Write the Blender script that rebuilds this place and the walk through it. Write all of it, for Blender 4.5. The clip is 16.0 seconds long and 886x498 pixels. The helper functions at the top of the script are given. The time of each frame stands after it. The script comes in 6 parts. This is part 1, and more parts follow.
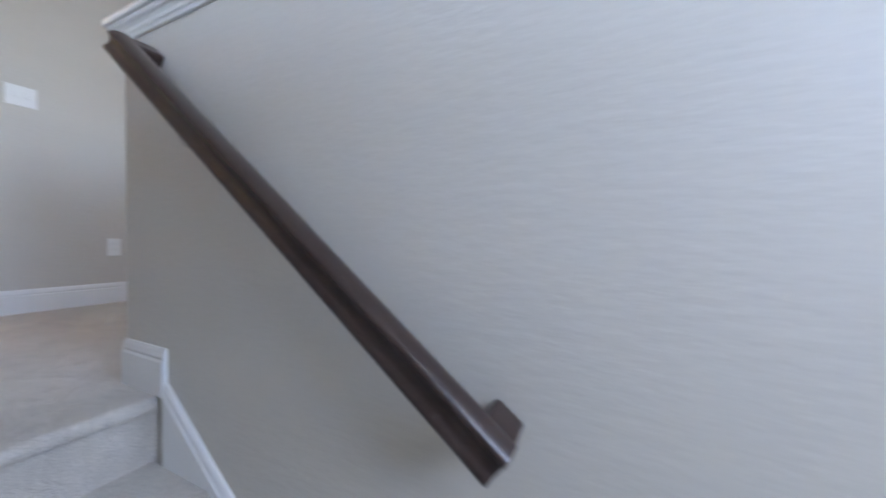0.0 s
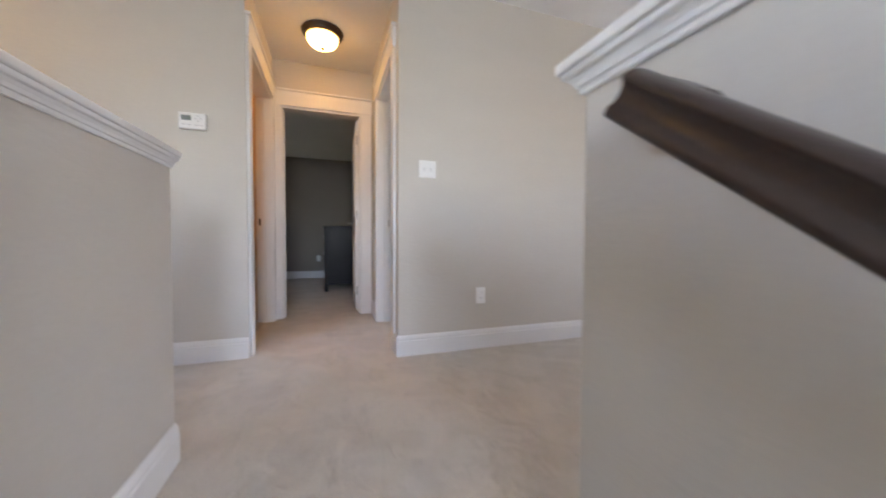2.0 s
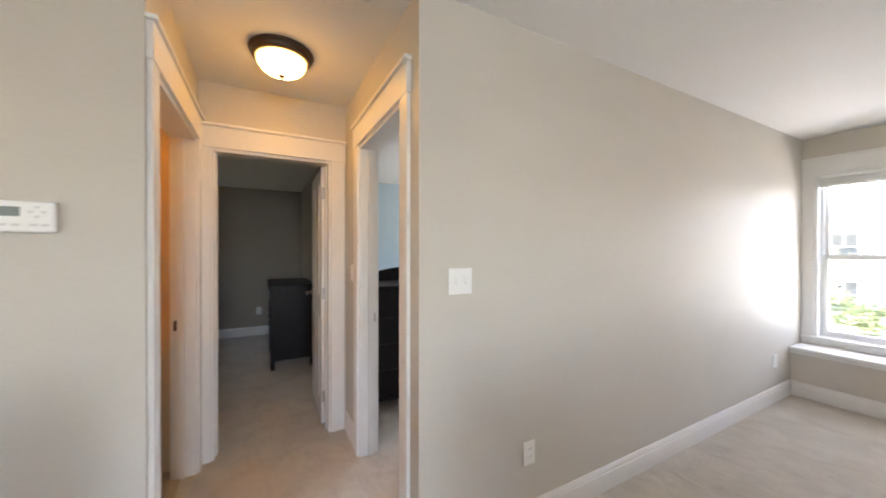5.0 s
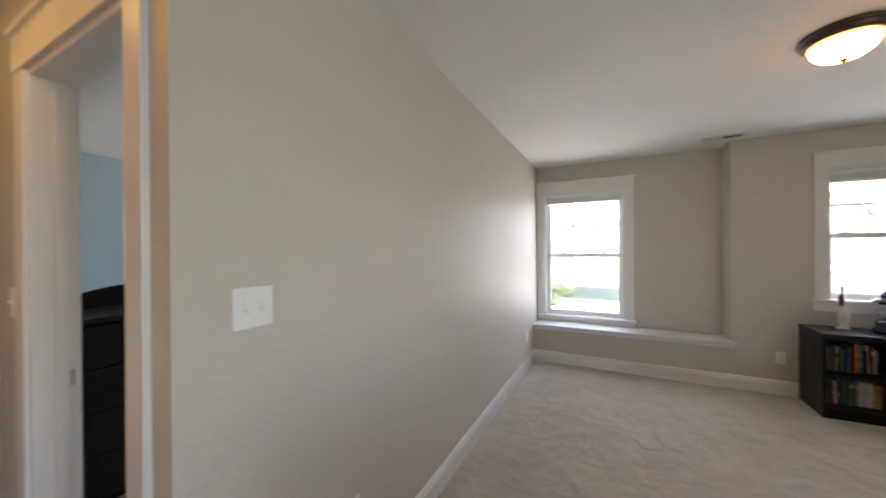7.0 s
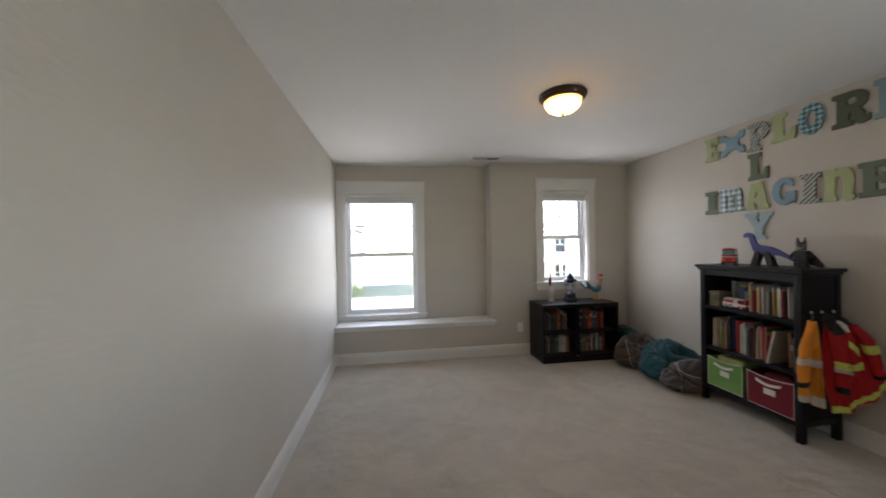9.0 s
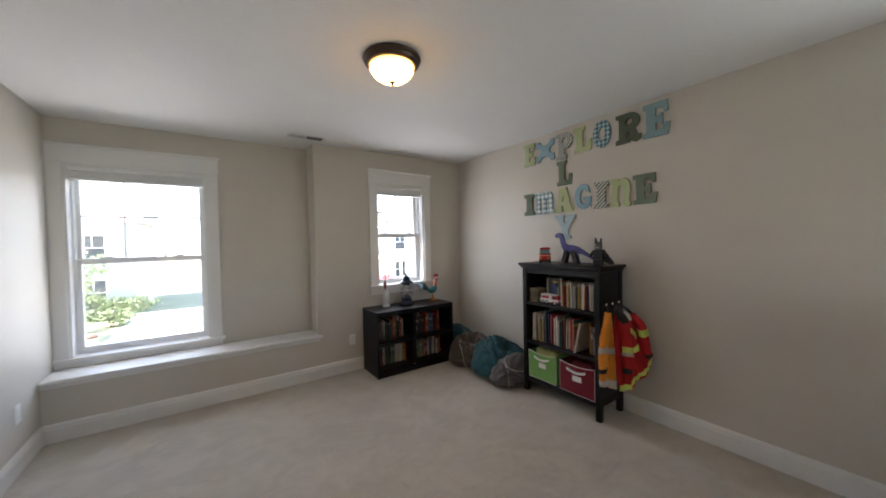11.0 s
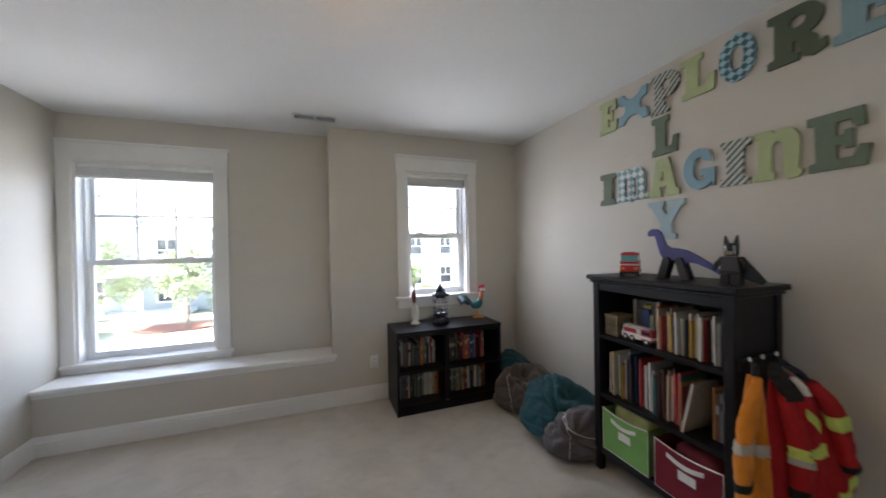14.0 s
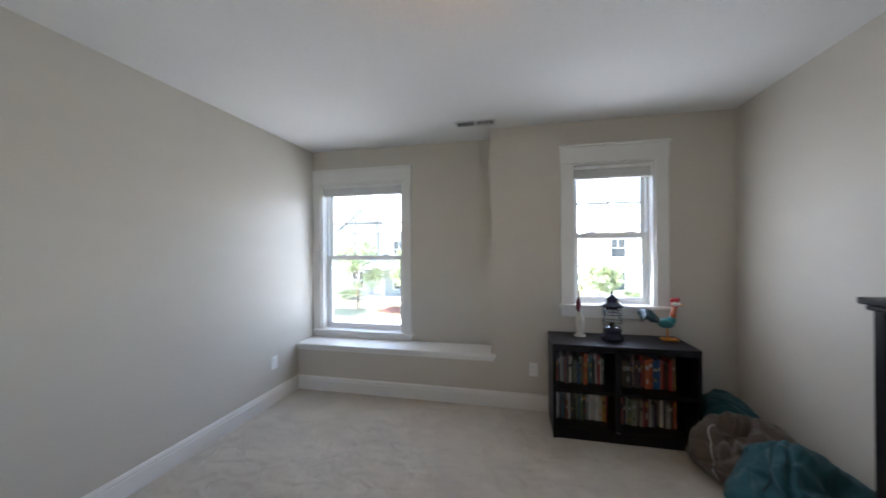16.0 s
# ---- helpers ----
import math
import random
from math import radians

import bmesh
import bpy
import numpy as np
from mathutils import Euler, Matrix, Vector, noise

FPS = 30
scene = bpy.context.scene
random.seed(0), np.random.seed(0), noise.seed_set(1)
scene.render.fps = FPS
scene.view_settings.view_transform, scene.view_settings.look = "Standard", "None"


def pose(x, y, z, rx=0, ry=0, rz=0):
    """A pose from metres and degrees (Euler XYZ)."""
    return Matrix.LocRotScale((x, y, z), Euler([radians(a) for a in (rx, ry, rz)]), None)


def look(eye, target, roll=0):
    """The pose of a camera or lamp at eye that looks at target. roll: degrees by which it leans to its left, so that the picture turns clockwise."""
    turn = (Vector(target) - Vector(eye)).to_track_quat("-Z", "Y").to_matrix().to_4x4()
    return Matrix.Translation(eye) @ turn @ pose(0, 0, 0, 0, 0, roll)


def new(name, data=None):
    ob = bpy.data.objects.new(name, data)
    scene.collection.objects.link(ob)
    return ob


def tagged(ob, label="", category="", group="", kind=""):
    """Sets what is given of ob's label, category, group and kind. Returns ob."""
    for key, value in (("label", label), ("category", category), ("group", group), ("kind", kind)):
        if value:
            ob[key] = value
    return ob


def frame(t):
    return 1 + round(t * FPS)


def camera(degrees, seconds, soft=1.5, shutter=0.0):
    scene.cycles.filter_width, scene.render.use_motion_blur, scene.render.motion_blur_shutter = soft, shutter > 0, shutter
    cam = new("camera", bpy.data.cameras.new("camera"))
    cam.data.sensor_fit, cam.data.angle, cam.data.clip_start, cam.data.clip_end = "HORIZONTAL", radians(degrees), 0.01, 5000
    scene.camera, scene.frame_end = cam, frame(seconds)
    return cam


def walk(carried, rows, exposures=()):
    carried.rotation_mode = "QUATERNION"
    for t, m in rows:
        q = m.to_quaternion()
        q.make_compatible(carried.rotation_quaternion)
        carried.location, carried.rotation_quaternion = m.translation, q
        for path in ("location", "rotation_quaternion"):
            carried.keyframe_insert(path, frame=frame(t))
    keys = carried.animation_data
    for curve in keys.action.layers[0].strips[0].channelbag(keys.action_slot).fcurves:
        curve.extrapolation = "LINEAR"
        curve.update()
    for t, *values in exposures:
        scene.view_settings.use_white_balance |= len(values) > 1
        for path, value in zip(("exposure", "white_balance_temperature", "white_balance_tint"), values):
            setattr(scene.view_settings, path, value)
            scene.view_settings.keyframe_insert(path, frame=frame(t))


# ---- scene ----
cam = camera(105.7, 16.0, soft=1.7, shutter=0.5)
PATH = [
    (0, (2.997, -0.516, 0.447), (2.143, 1.291, 0.4), 0.8),
    (0.5, (2.778, -0.443, 0.469), (1.531, 1.119, 0.413), 0.5),
    (1, (2.569, -0.395, 0.497), (1.032, 0.883, 0.436), 0.4),
    (1.5, (2.359, -0.373, 0.657), (0.598, 0.572, 0.587), 0.1),
    (2, (2.162, -0.426, 0.777), (0.269, 0.216, 0.714), 0.3),
    (2.5, (2.022, -0.465, 0.876), (0.065, -0.053, 0.822), 0.2),
    (3, (1.872, -0.487, 0.996), (-0.104, -0.18, 0.948), 0.4),
    (3.2, (1.808, -0.507, 1.028), (-0.168, -0.199, 0.99), 0.5),
    (5.3, (1.177, -0.564, 1.402), (-0.5, 0.524, 1.389), 0.3),
    (5.5, (1.133, -0.568, 1.404), (-0.479, 0.616, 1.389), 0.5),
    (6, (1.018, -0.538, 1.394), (-0.367, 0.905, 1.376), 0.3),
    (6.5, (0.935, -0.462, 1.387), (-0.215, 1.174, 1.374), 0.1),
    (7, (0.905, -0.401, 1.396), (-0.003, 1.381, 1.393), -0.4),
    (7.5, (0.813, -0.353, 1.394), (0.209, 1.554, 1.394), -0.4),
    (8, (0.756, -0.339, 1.396), (0.465, 1.64, 1.39), -0.5),
    (8.5, (0.723, -0.333, 1.386), (0.752, 1.667, 1.383), -0.8),
    (9, (0.727, -0.262, 1.382), (1.009, 1.718, 1.371), -1.0),
    (9.5, (0.77, -0.153, 1.375), (1.287, 1.779, 1.365), -1.1),
    (10, (0.818, -0.054, 1.393), (1.566, 1.801, 1.377), -1.1),
    (10.2, (0.836, 0.009, 1.403), (1.695, 1.815, 1.374), -1.1),
    (12.3, (1.473, 0.481, 1.402), (2.694, 2.065, 1.372), -1.4),
    (12.5, (1.506, 0.519, 1.408), (2.717, 2.11, 1.378), -1.2),
    (12.7, (1.55, 0.575, 1.406), (2.734, 2.187, 1.378), -1.3),
    (13, (1.627, 0.612, 1.398), (2.731, 2.279, 1.378), -1.3),
    (13.5, (1.773, 0.672, 1.398), (2.679, 2.455, 1.382), -1.3),
    (14, (1.844, 0.76, 1.38), (2.533, 2.637, 1.365), -1.0),
    (14.5, (1.938, 0.823, 1.395), (2.376, 2.774, 1.39), -0.9),
    (15, (1.997, 0.856, 1.403), (2.193, 2.847, 1.394), -0.8),
    (15.5, (2.099, 0.864, 1.393), (1.997, 2.862, 1.396), -0.7),
    (16, (2.165, 0.857, 1.375), (1.731, 2.809, 1.381), -0.4),
]
walk(cam, [(t, look(e, g, r)) for t, e, g, r in PATH], exposures=[(0.0, 4.0, 5850, 20), (1.0, 4.0, 6050, 20), (2.0, 4.22, 6600, 22), (3.0, 4.36, 6800, 21), (5.5, 4.36, 7050, 19), (7.0, 3.66, 6950, 18), (9.0, 3.38, 6800, 16), (10.0, 3.50, 6750, 16), (12.5, 3.62, 6600, 16), (14.5, 3.62, 6300, 15), (16.0, 3.54, 6150, 14)])

# ---- world, sun, large lights ----
SUN_DIR = Vector((-0.72, -0.03, 0.69)).normalized()
world = bpy.data.worlds.new("world")
scene.world = world
world.use_nodes = True
wn = world.node_tree
sky = wn.nodes.new("ShaderNodeTexSky")
sky.sky_type = "NISHITA"
sky.sun_disc = False
sky.sun_elevation = math.asin(SUN_DIR.z)
sky.sun_rotation = math.atan2(SUN_DIR.x, SUN_DIR.y) % (2 * math.pi)
wn.links.new(sky.outputs[0], wn.nodes["Background"].inputs[0])
wn.nodes["Background"].inputs[1].default_value = 0.15
sun = new("sun", bpy.data.lights.new("sun", "SUN"))
sun.data.energy, sun.data.angle, sun.data.color = 5.0, radians(0.5), (1.0, 0.95, 0.88)
sun.matrix_world = look(SUN_DIR * 60, (0, 0, 0))


YL_FACE = -0.935


def window_or_fill_light(name, eye, target, w, h, watts, colour=(0.86, 0.93, 1.0)):
    """Skylight in a window's opening, or fill in an unseen added one."""
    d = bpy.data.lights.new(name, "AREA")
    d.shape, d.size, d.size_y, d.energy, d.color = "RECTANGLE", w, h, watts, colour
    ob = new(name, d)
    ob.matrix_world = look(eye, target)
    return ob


# fill lamps for stairs and landing, in unseen openings added for them
window_or_fill_light("fill_stair_south_opening", (4.50, YL_FACE - 0.05, 1.50), (4.05, 0.3, 1.0), 0.9, 1.1, 2.4, (0.68, 0.82, 1.0))
window_or_fill_light("fill_stair_end_opening", (5.53, -0.47, 1.62), (3.2, -0.47, -0.55), 0.64, 1.2, 3.4, (0.70, 0.83, 1.0))
window_or_fill_light("fill_landing_opening", (2.6, -3.24, 1.5), (2.6, 0, 1.5), 1.1, 0.9, 0.5, (0.76, 0.87, 1.0))
# skylight in the two loft windows
window_or_fill_light("skylight_niche_window", (0.555, 4.09, 1.25), (0.555, 2.09, 0.95), 0.84, 1.30, 0.52, (0.86, 0.93, 1.0))
window_or_fill_light("skylight_north_window", (2.925, 3.85, 1.44), (2.925, 1.85, 1.14), 0.54, 0.98, 0.72, (0.86, 0.93, 1.0))
# fill lamp in an unseen opening added to the blue room
window_or_fill_light("fill_blue_room", (-2.3, 3.78, 1.4), (-2.3, 0, 1.0), 1.3, 1.3, 1.5)

# ---- materials ----


def material(name, colour, rough=0.6, metal=0.0, var=0.06, scale=6.0, bump=0.0, bscale=200.0, stretch=(1, 1, 1),
             fine=0.03, fscale=120.0, sheen=0.0, spec=0.5, coat=0.0):
    """A surface with broad and fine variation of tone and a fine relief."""
    m = bpy.data.materials.new(name)
    m.use_nodes = True
    nt = m.node_tree
    b = nt.nodes["Principled BSDF"]
    co = nt.nodes.new("ShaderNodeTexCoord")
    mp = nt.nodes.new("ShaderNodeMapping")
    mp.inputs["Scale"].default_value = stretch
    nt.links.new(co.outputs["Object"], mp.inputs[0])
    n1, n2 = nt.nodes.new("ShaderNodeTexNoise"), nt.nodes.new("ShaderNodeTexNoise")
    n1.inputs["Scale"].default_value, n1.inputs["Detail"].default_value = scale, 4
    n2.inputs["Scale"].default_value, n2.inputs["Detail"].default_value = fscale, 3
    for n in (n1, n2):
        nt.links.new(mp.outputs[0], n.inputs["Vector"])
    total = None
    for n, amount in ((n1, var), (n2, fine)):
        r = nt.nodes.new("ShaderNodeMapRange")
        r.inputs["From Min"].default_value, r.inputs["From Max"].default_value = 0.3, 0.7
        r.inputs["To Min"].default_value, r.inputs["To Max"].default_value = 1 - amount, 1 + amount
        nt.links.new(n.outputs["Fac"], r.inputs["Value"])
        if total is None:
            total = r.outputs[0]
        else:
            mu = nt.nodes.new("ShaderNodeMath")
            mu.operation = "MULTIPLY"
            nt.links.new(total, mu.inputs[0])
            nt.links.new(r.outputs[0], mu.inputs[1])
            total = mu.outputs[0]
    vm = nt.nodes.new("ShaderNodeVectorMath")
    vm.operation = "SCALE"
    vm.inputs[0].default_value = colour[:3]
    nt.links.new(total, vm.inputs["Scale"])
    nt.links.new(vm.outputs[0], b.inputs["Base Color"])
    b.inputs["Roughness"].default_value, b.inputs["Metallic"].default_value = rough, metal
    b.inputs["Specular IOR Level"].default_value = spec
    b.inputs["Sheen Weight"].default_value = sheen
    b.inputs["Coat Weight"].default_value = coat
    if bump:
        n3 = nt.nodes.new("ShaderNodeTexNoise")
        n3.inputs["Scale"].default_value, n3.inputs["Detail"].default_value = bscale, 2
        nt.links.new(mp.outputs[0], n3.inputs["Vector"])
        bp = nt.nodes.new("ShaderNodeBump")
        bp.inputs["Strength"].default_value, bp.inputs["Distance"].default_value = 1.0, bump
        nt.links.new(n3.outputs["Fac"], bp.inputs["Height"])
        nt.links.new(bp.outputs[0], b.inputs["Normal"])
    return m


def glass_material(name, tint=(1, 1, 1), rough=0.0):
    m = bpy.data.materials.new(name)
    m.use_nodes = True
    b = m.node_tree.nodes["Principled BSDF"]
    b.inputs["Base Color"].default_value = (*tint, 1)
    b.inputs["Transmission Weight"].default_value = 1.0
    b.inputs["Roughness"].default_value = rough
    b.inputs["IOR"].default_value = 1.45
    return m


def lit_glass(name, colour, strength, low=-0.13, high=-0.045):
    """Alabaster glass lit from inside: brightest over the bulbs at the bottom, deeper in colour towards the rim."""
    m = bpy.data.materials.new(name)
    m.use_nodes = True
    nt = m.node_tree
    b = nt.nodes["Principled BSDF"]
    co = nt.nodes.new("ShaderNodeTexCoord")
    n = nt.nodes.new("ShaderNodeTexNoise")
    n.inputs["Scale"].default_value, n.inputs["Detail"].default_value = 9, 4
    nt.links.new(co.outputs["Object"], n.inputs["Vector"])
    sp = nt.nodes.new("ShaderNodeSeparateXYZ")
    nt.links.new(co.outputs["Object"], sp.inputs[0])
    r = nt.nodes.new("ShaderNodeMapRange")
    r.inputs["From Min"].default_value, r.inputs["From Max"].default_value = high, low
    r.inputs["To Min"].default_value, r.inputs["To Max"].default_value = 0.16 * strength, strength
    nt.links.new(sp.outputs["Z"], r.inputs["Value"])
    q = nt.nodes.new("ShaderNodeMapRange")
    q.inputs["To Min"].default_value, q.inputs["To Max"].default_value = 0.7, 1.3
    nt.links.new(n.outputs["Fac"], q.inputs["Value"])
    mu = nt.nodes.new("ShaderNodeMath")
    mu.operation = "MULTIPLY"
    nt.links.new(r.outputs[0], mu.inputs[0])
    nt.links.new(q.outputs[0], mu.inputs[1])
    nt.links.new(mu.outputs[0], b.inputs["Emission Strength"])
    b.inputs["Emission Color"].default_value = (*colour, 1)
    b.inputs["Base Color"].default_value = (0.85, 0.70, 0.45, 1)
    b.inputs["Roughness"].default_value = 0.25
    return m


M_WALL = material("greige_wall_paint", (0.56, 0.527, 0.468), 0.50, var=0.02, scale=1.5, fine=0.012, fscale=40, bump=0.0012, bscale=17, stretch=(1.0, 1.0, 3.2), spec=0.35)
M_BLUE = material("blue_wall_paint", (0.36, 0.47, 0.52), 0.6, var=0.02, scale=1.5, bump=0.002, bscale=20)
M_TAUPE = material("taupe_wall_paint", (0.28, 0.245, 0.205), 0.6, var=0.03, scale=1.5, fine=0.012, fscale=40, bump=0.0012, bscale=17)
M_TAN = material("tan_wall_paint", (0.62, 0.48, 0.32), 0.6, var=0.03, scale=1.5, bump=0.002, bscale=20)
M_CEIL = material("ceiling_paint", (0.76, 0.755, 0.74), 0.8, var=0.02, scale=1.2, fine=0.015, fscale=60, bump=0.001, bscale=45)
M_TRIM = material("white_trim_paint", (0.73, 0.725, 0.705), 0.35, var=0.02, scale=3, fine=0.01, fscale=70, bump=0.0004, bscale=60)
M_DOOR = material("white_door_paint", (0.78, 0.77, 0.75), 0.4, var=0.02, scale=3)
M_PLATE = material("white_plastic", (0.82, 0.82, 0.80), 0.35, var=0.01)
M_DARKPLASTIC = material("grey_display", (0.18, 0.21, 0.20), 0.3)
M_RAIL = material("dark_stained_rail_wood", (0.030, 0.0165, 0.0125), 0.30, var=0.16, scale=5, fine=0.16, fscale=30, stretch=(0.6, 5, 5), bump=0.0002, bscale=60, coat=0.12)
M_BLACK = material("black_brown_wood", (0.006, 0.0055, 0.0085), 0.40, spec=0.26, var=0.25, scale=8, fine=0.15, fscale=70, stretch=(1, 1, 0.3), bump=0.0003, bscale=120)
M_BRONZE = material("oil_rubbed_bronze", (0.075, 0.050, 0.036), 0.42, metal=0.7, var=0.15)
M_NICKEL = material("brushed_nickel", (0.50, 0.48, 0.45), 0.35, metal=1.0, var=0.05)
M_VINYL = material("white_vinyl_sash", (0.83, 0.84, 0.84), 0.3, var=0.01)
M_BLIND = material("white_blind_slats", (0.78, 0.78, 0.77), 0.5, var=0.02)
M_VENT = material("white_vent_metal", (0.62, 0.62, 0.61), 0.45, var=0.03)
M_VENTDARK = material("duct_shade", (0.04, 0.04, 0.045), 0.8)
M_GLASS = glass_material("window_glass")
M_BOWL = lit_glass("lit_alabaster_glass", (1.0, 0.53, 0.115), 2.1)


def carpet_material():
    m = material("beige_cut_pile_carpet", (0.57, 0.525, 0.455), 0.95, var=0.04, scale=1.2, fine=0.16, fscale=260, bump=0.006, bscale=240, sheen=0.25, spec=0.1)
    nt = m.node_tree
    b = nt.nodes["Principled BSDF"]
    co = nt.nodes.new("ShaderNodeTexCoord")
    n = nt.nodes.new("ShaderNodeTexNoise")
    n.inputs["Scale"].default_value, n.inputs["Detail"].default_value = 4.2, 5
    n.inputs["Distortion"].default_value = 0.8
    nt.links.new(co.outputs["Object"], n.inputs["Vector"])
    r = nt.nodes.new("ShaderNodeMapRange")
    r.inputs["From Min"].default_value, r.inputs["From Max"].default_value = 0.40, 0.60
    r.inputs["To Min"].default_value, r.inputs["To Max"].default_value = 0.93, 1.03
    nt.links.new(n.outputs["Fac"], r.inputs["Value"])
    old = b.inputs["Base Color"].links[0].from_socket
    # brushed nap: scattered short darker strokes
    mp = nt.nodes.new("ShaderNodeMapping")
    mp.inputs["Rotation"].default_value, mp.inputs["Scale"].default_value = (0, 0, radians(55)), (2.2, 7.0, 1)
    k = nt.nodes.new("ShaderNodeTexNoise")
    k.inputs["Scale"].default_value, k.inputs["Detail"].default_value, k.inputs["Distortion"].default_value = 2.2, 5, 1.2
    nt.links.new(co.outputs["Object"], mp.inputs[0])
    nt.links.new(mp.outputs[0], k.inputs["Vector"])
    q = nt.nodes.new("ShaderNodeMapRange")
    q.inputs["From Min"].default_value, q.inputs["From Max"].default_value = 0.56, 0.66
    q.inputs["To Min"].default_value, q.inputs["To Max"].default_value = 1.0, 0.93
    nt.links.new(k.outputs["Fac"], q.inputs["Value"])
    mu = nt.nodes.new("ShaderNodeMath")
    mu.operation = "MULTIPLY"
    nt.links.new(r.outputs[0], mu.inputs[0])
    nt.links.new(q.outputs[0], mu.inputs[1])
    vm = nt.nodes.new("ShaderNodeVectorMath")
    vm.operation = "SCALE"
    nt.links.new(old, vm.inputs[0])
    nt.links.new(mu.outputs[0], vm.inputs["Scale"])
    nt.links.new(vm.outputs[0], b.inputs["Base Color"])
    # trodden pile: shallow hollows
    t = nt.nodes.new("ShaderNodeTexNoise")
    t.inputs["Scale"].default_value, t.inputs["Detail"].default_value, t.inputs["Distortion"].default_value = 8.0, 3, 0.6
    nt.links.new(co.outputs["Object"], t.inputs["Vector"])
    h = nt.nodes.new("ShaderNodeBump")
    h.inputs["Strength"].default_value, h.inputs["Distance"].default_value = 1.0, 0.020
    nt.links.new(t.outputs["Fac"], h.inputs["Height"])
    if b.inputs["Normal"].links:
        nt.links.new(b.inputs["Normal"].links[0].from_socket, h.inputs["Normal"])
    nt.links.new(h.outputs[0], b.inputs["Normal"])
    return m


M_CARPET = carpet_material()

# ---- mesh helpers ----


def link_mesh(name, bm, mat):
    me = bpy.data.meshes.new(name)
    bmesh.ops.recalc_face_normals(bm, faces=bm.faces[:])
    bm.to_mesh(me)
    bm.free()
    mats = mat if isinstance(mat, (list, tuple)) else [mat]
    for k in mats:
        me.materials.append(k)
    return new(name, me)


def part(name, bm, mat, parent=None, label="", smooth=False):
    ob = link_mesh(name, bm, mat)
    if smooth:
        for p in ob.data.polygons:
            p.use_smooth = True
    if parent is not None:
        ob.parent = parent
    if label:
        tagged(ob, label)
    return ob


def thing(name, label, category, m=None, group="", kind=""):
    """An Empty at a thing's base, which parents its parts."""
    ob = new(name)
    ob.empty_display_size = 0.05
    if m is not None:
        ob.matrix_world = m
    return tagged(ob, label, category, group, kind)


def add_box(bm, x0, x1, y0, y1, z0, z1):
    v = [bm.verts.new((x, y, z)) for z in (z0, z1) for y in (y0, y1) for x in (x0, x1)]
    for f in ((0, 2, 3, 1), (4, 5, 7, 6), (0, 1, 5, 4), (2, 6, 7, 3), (0, 4, 6, 2), (1, 3, 7, 5)):
        bm.faces.new([v[i] for i in f])
    return v


def box(x0, x1, y0, y1, z0, z1, bev=0.0, segs=2):
    bm = bmesh.new()
    add_box(bm, x0, x1, y0, y1, z0, z1)
    if bev:
        bmesh.ops.bevel(bm, geom=bm.edges[:], offset=bev, segments=segs, affect="EDGES", profile=0.5)
    return bm


def prism(points, axis, a, b, bev=0.0):
    """A closed outline in a plane, drawn out along an axis from a to b."""
    bm = bmesh.new()

    def at(p, k):
        return {"x": (k, p[0], p[1]), "y": (p[0], k, p[1]), "z": (p[0], p[1], k)}[axis]
    lo = [bm.verts.new(at(p, a)) for p in points]
    hi = [bm.verts.new(at(p, b)) for p in points]
    n = len(points)
    bm.faces.new(lo[::-1])
    bm.faces.new(hi)
    for i in range(n):
        bm.faces.new((lo[i], lo[(i + 1) % n], hi[(i + 1) % n], hi[i]))
    if bev:
        bmesh.ops.bevel(bm, geom=bm.edges[:], offset=bev, segments=2, affect="EDGES", profile=0.5)
    return bm


def lathe(profile, n=28, cx=0.0, cy=0.0, bm=None):
    """A turned body from (radius, height) pairs."""
    bm = bm or bmesh.new()
    rings = []
    for r, z in profile:
        if r < 1e-5:
            rings.append([bm.verts.new((cx, cy, z))])
        else:
            rings.append([bm.verts.new((cx + r * math.cos(2 * math.pi * i / n), cy + r * math.sin(2 * math.pi * i / n), z)) for i in range(n)])
    for p, q in zip(rings, rings[1:]):
        for i in range(n):
            j = (i + 1) % n
            if len(p) == 1 and len(q) == 1:
                continue
            if len(p) == 1:
                bm.faces.new((p[0], q[j], q[i]))
            elif len(q) == 1:
                bm.faces.new((p[i], p[j], q[0]))
            else:
                bm.faces.new((p[i], p[j], q[j], q[i]))
    return bm


def tube(points, r, n=10, bm=None):
    """A round bar along a line of points."""
    bm = bm or bmesh.new()
    pts = [Vector(p) for p in points]
    rings = []
    for i, p in enumerate(pts):
        d = (pts[min(i + 1, len(pts) - 1)] - pts[max(i - 1, 0)]).normalized()
        side = d.cross(Vector((0, 0, 1)))
        if side.length < 1e-3:
            side = d.cross(Vector((0, 1, 0)))
        side.normalize()
        up = side.cross(d)
        rr = r[i] if isinstance(r, (list, tuple)) else r
        rings.append([bm.verts.new(p + (side * math.cos(2 * math.pi * k / n) + up * math.sin(2 * math.pi * k / n)) * rr) for k in range(n)])
    for a, b in zip(rings, rings[1:]):
        for k in range(n):
            bm.faces.new((a[k], a[(k + 1) % n], b[(k + 1) % n], b[k]))
    bm.faces.new(rings[0][::-1])
    bm.faces.new(rings[-1])
    return bm


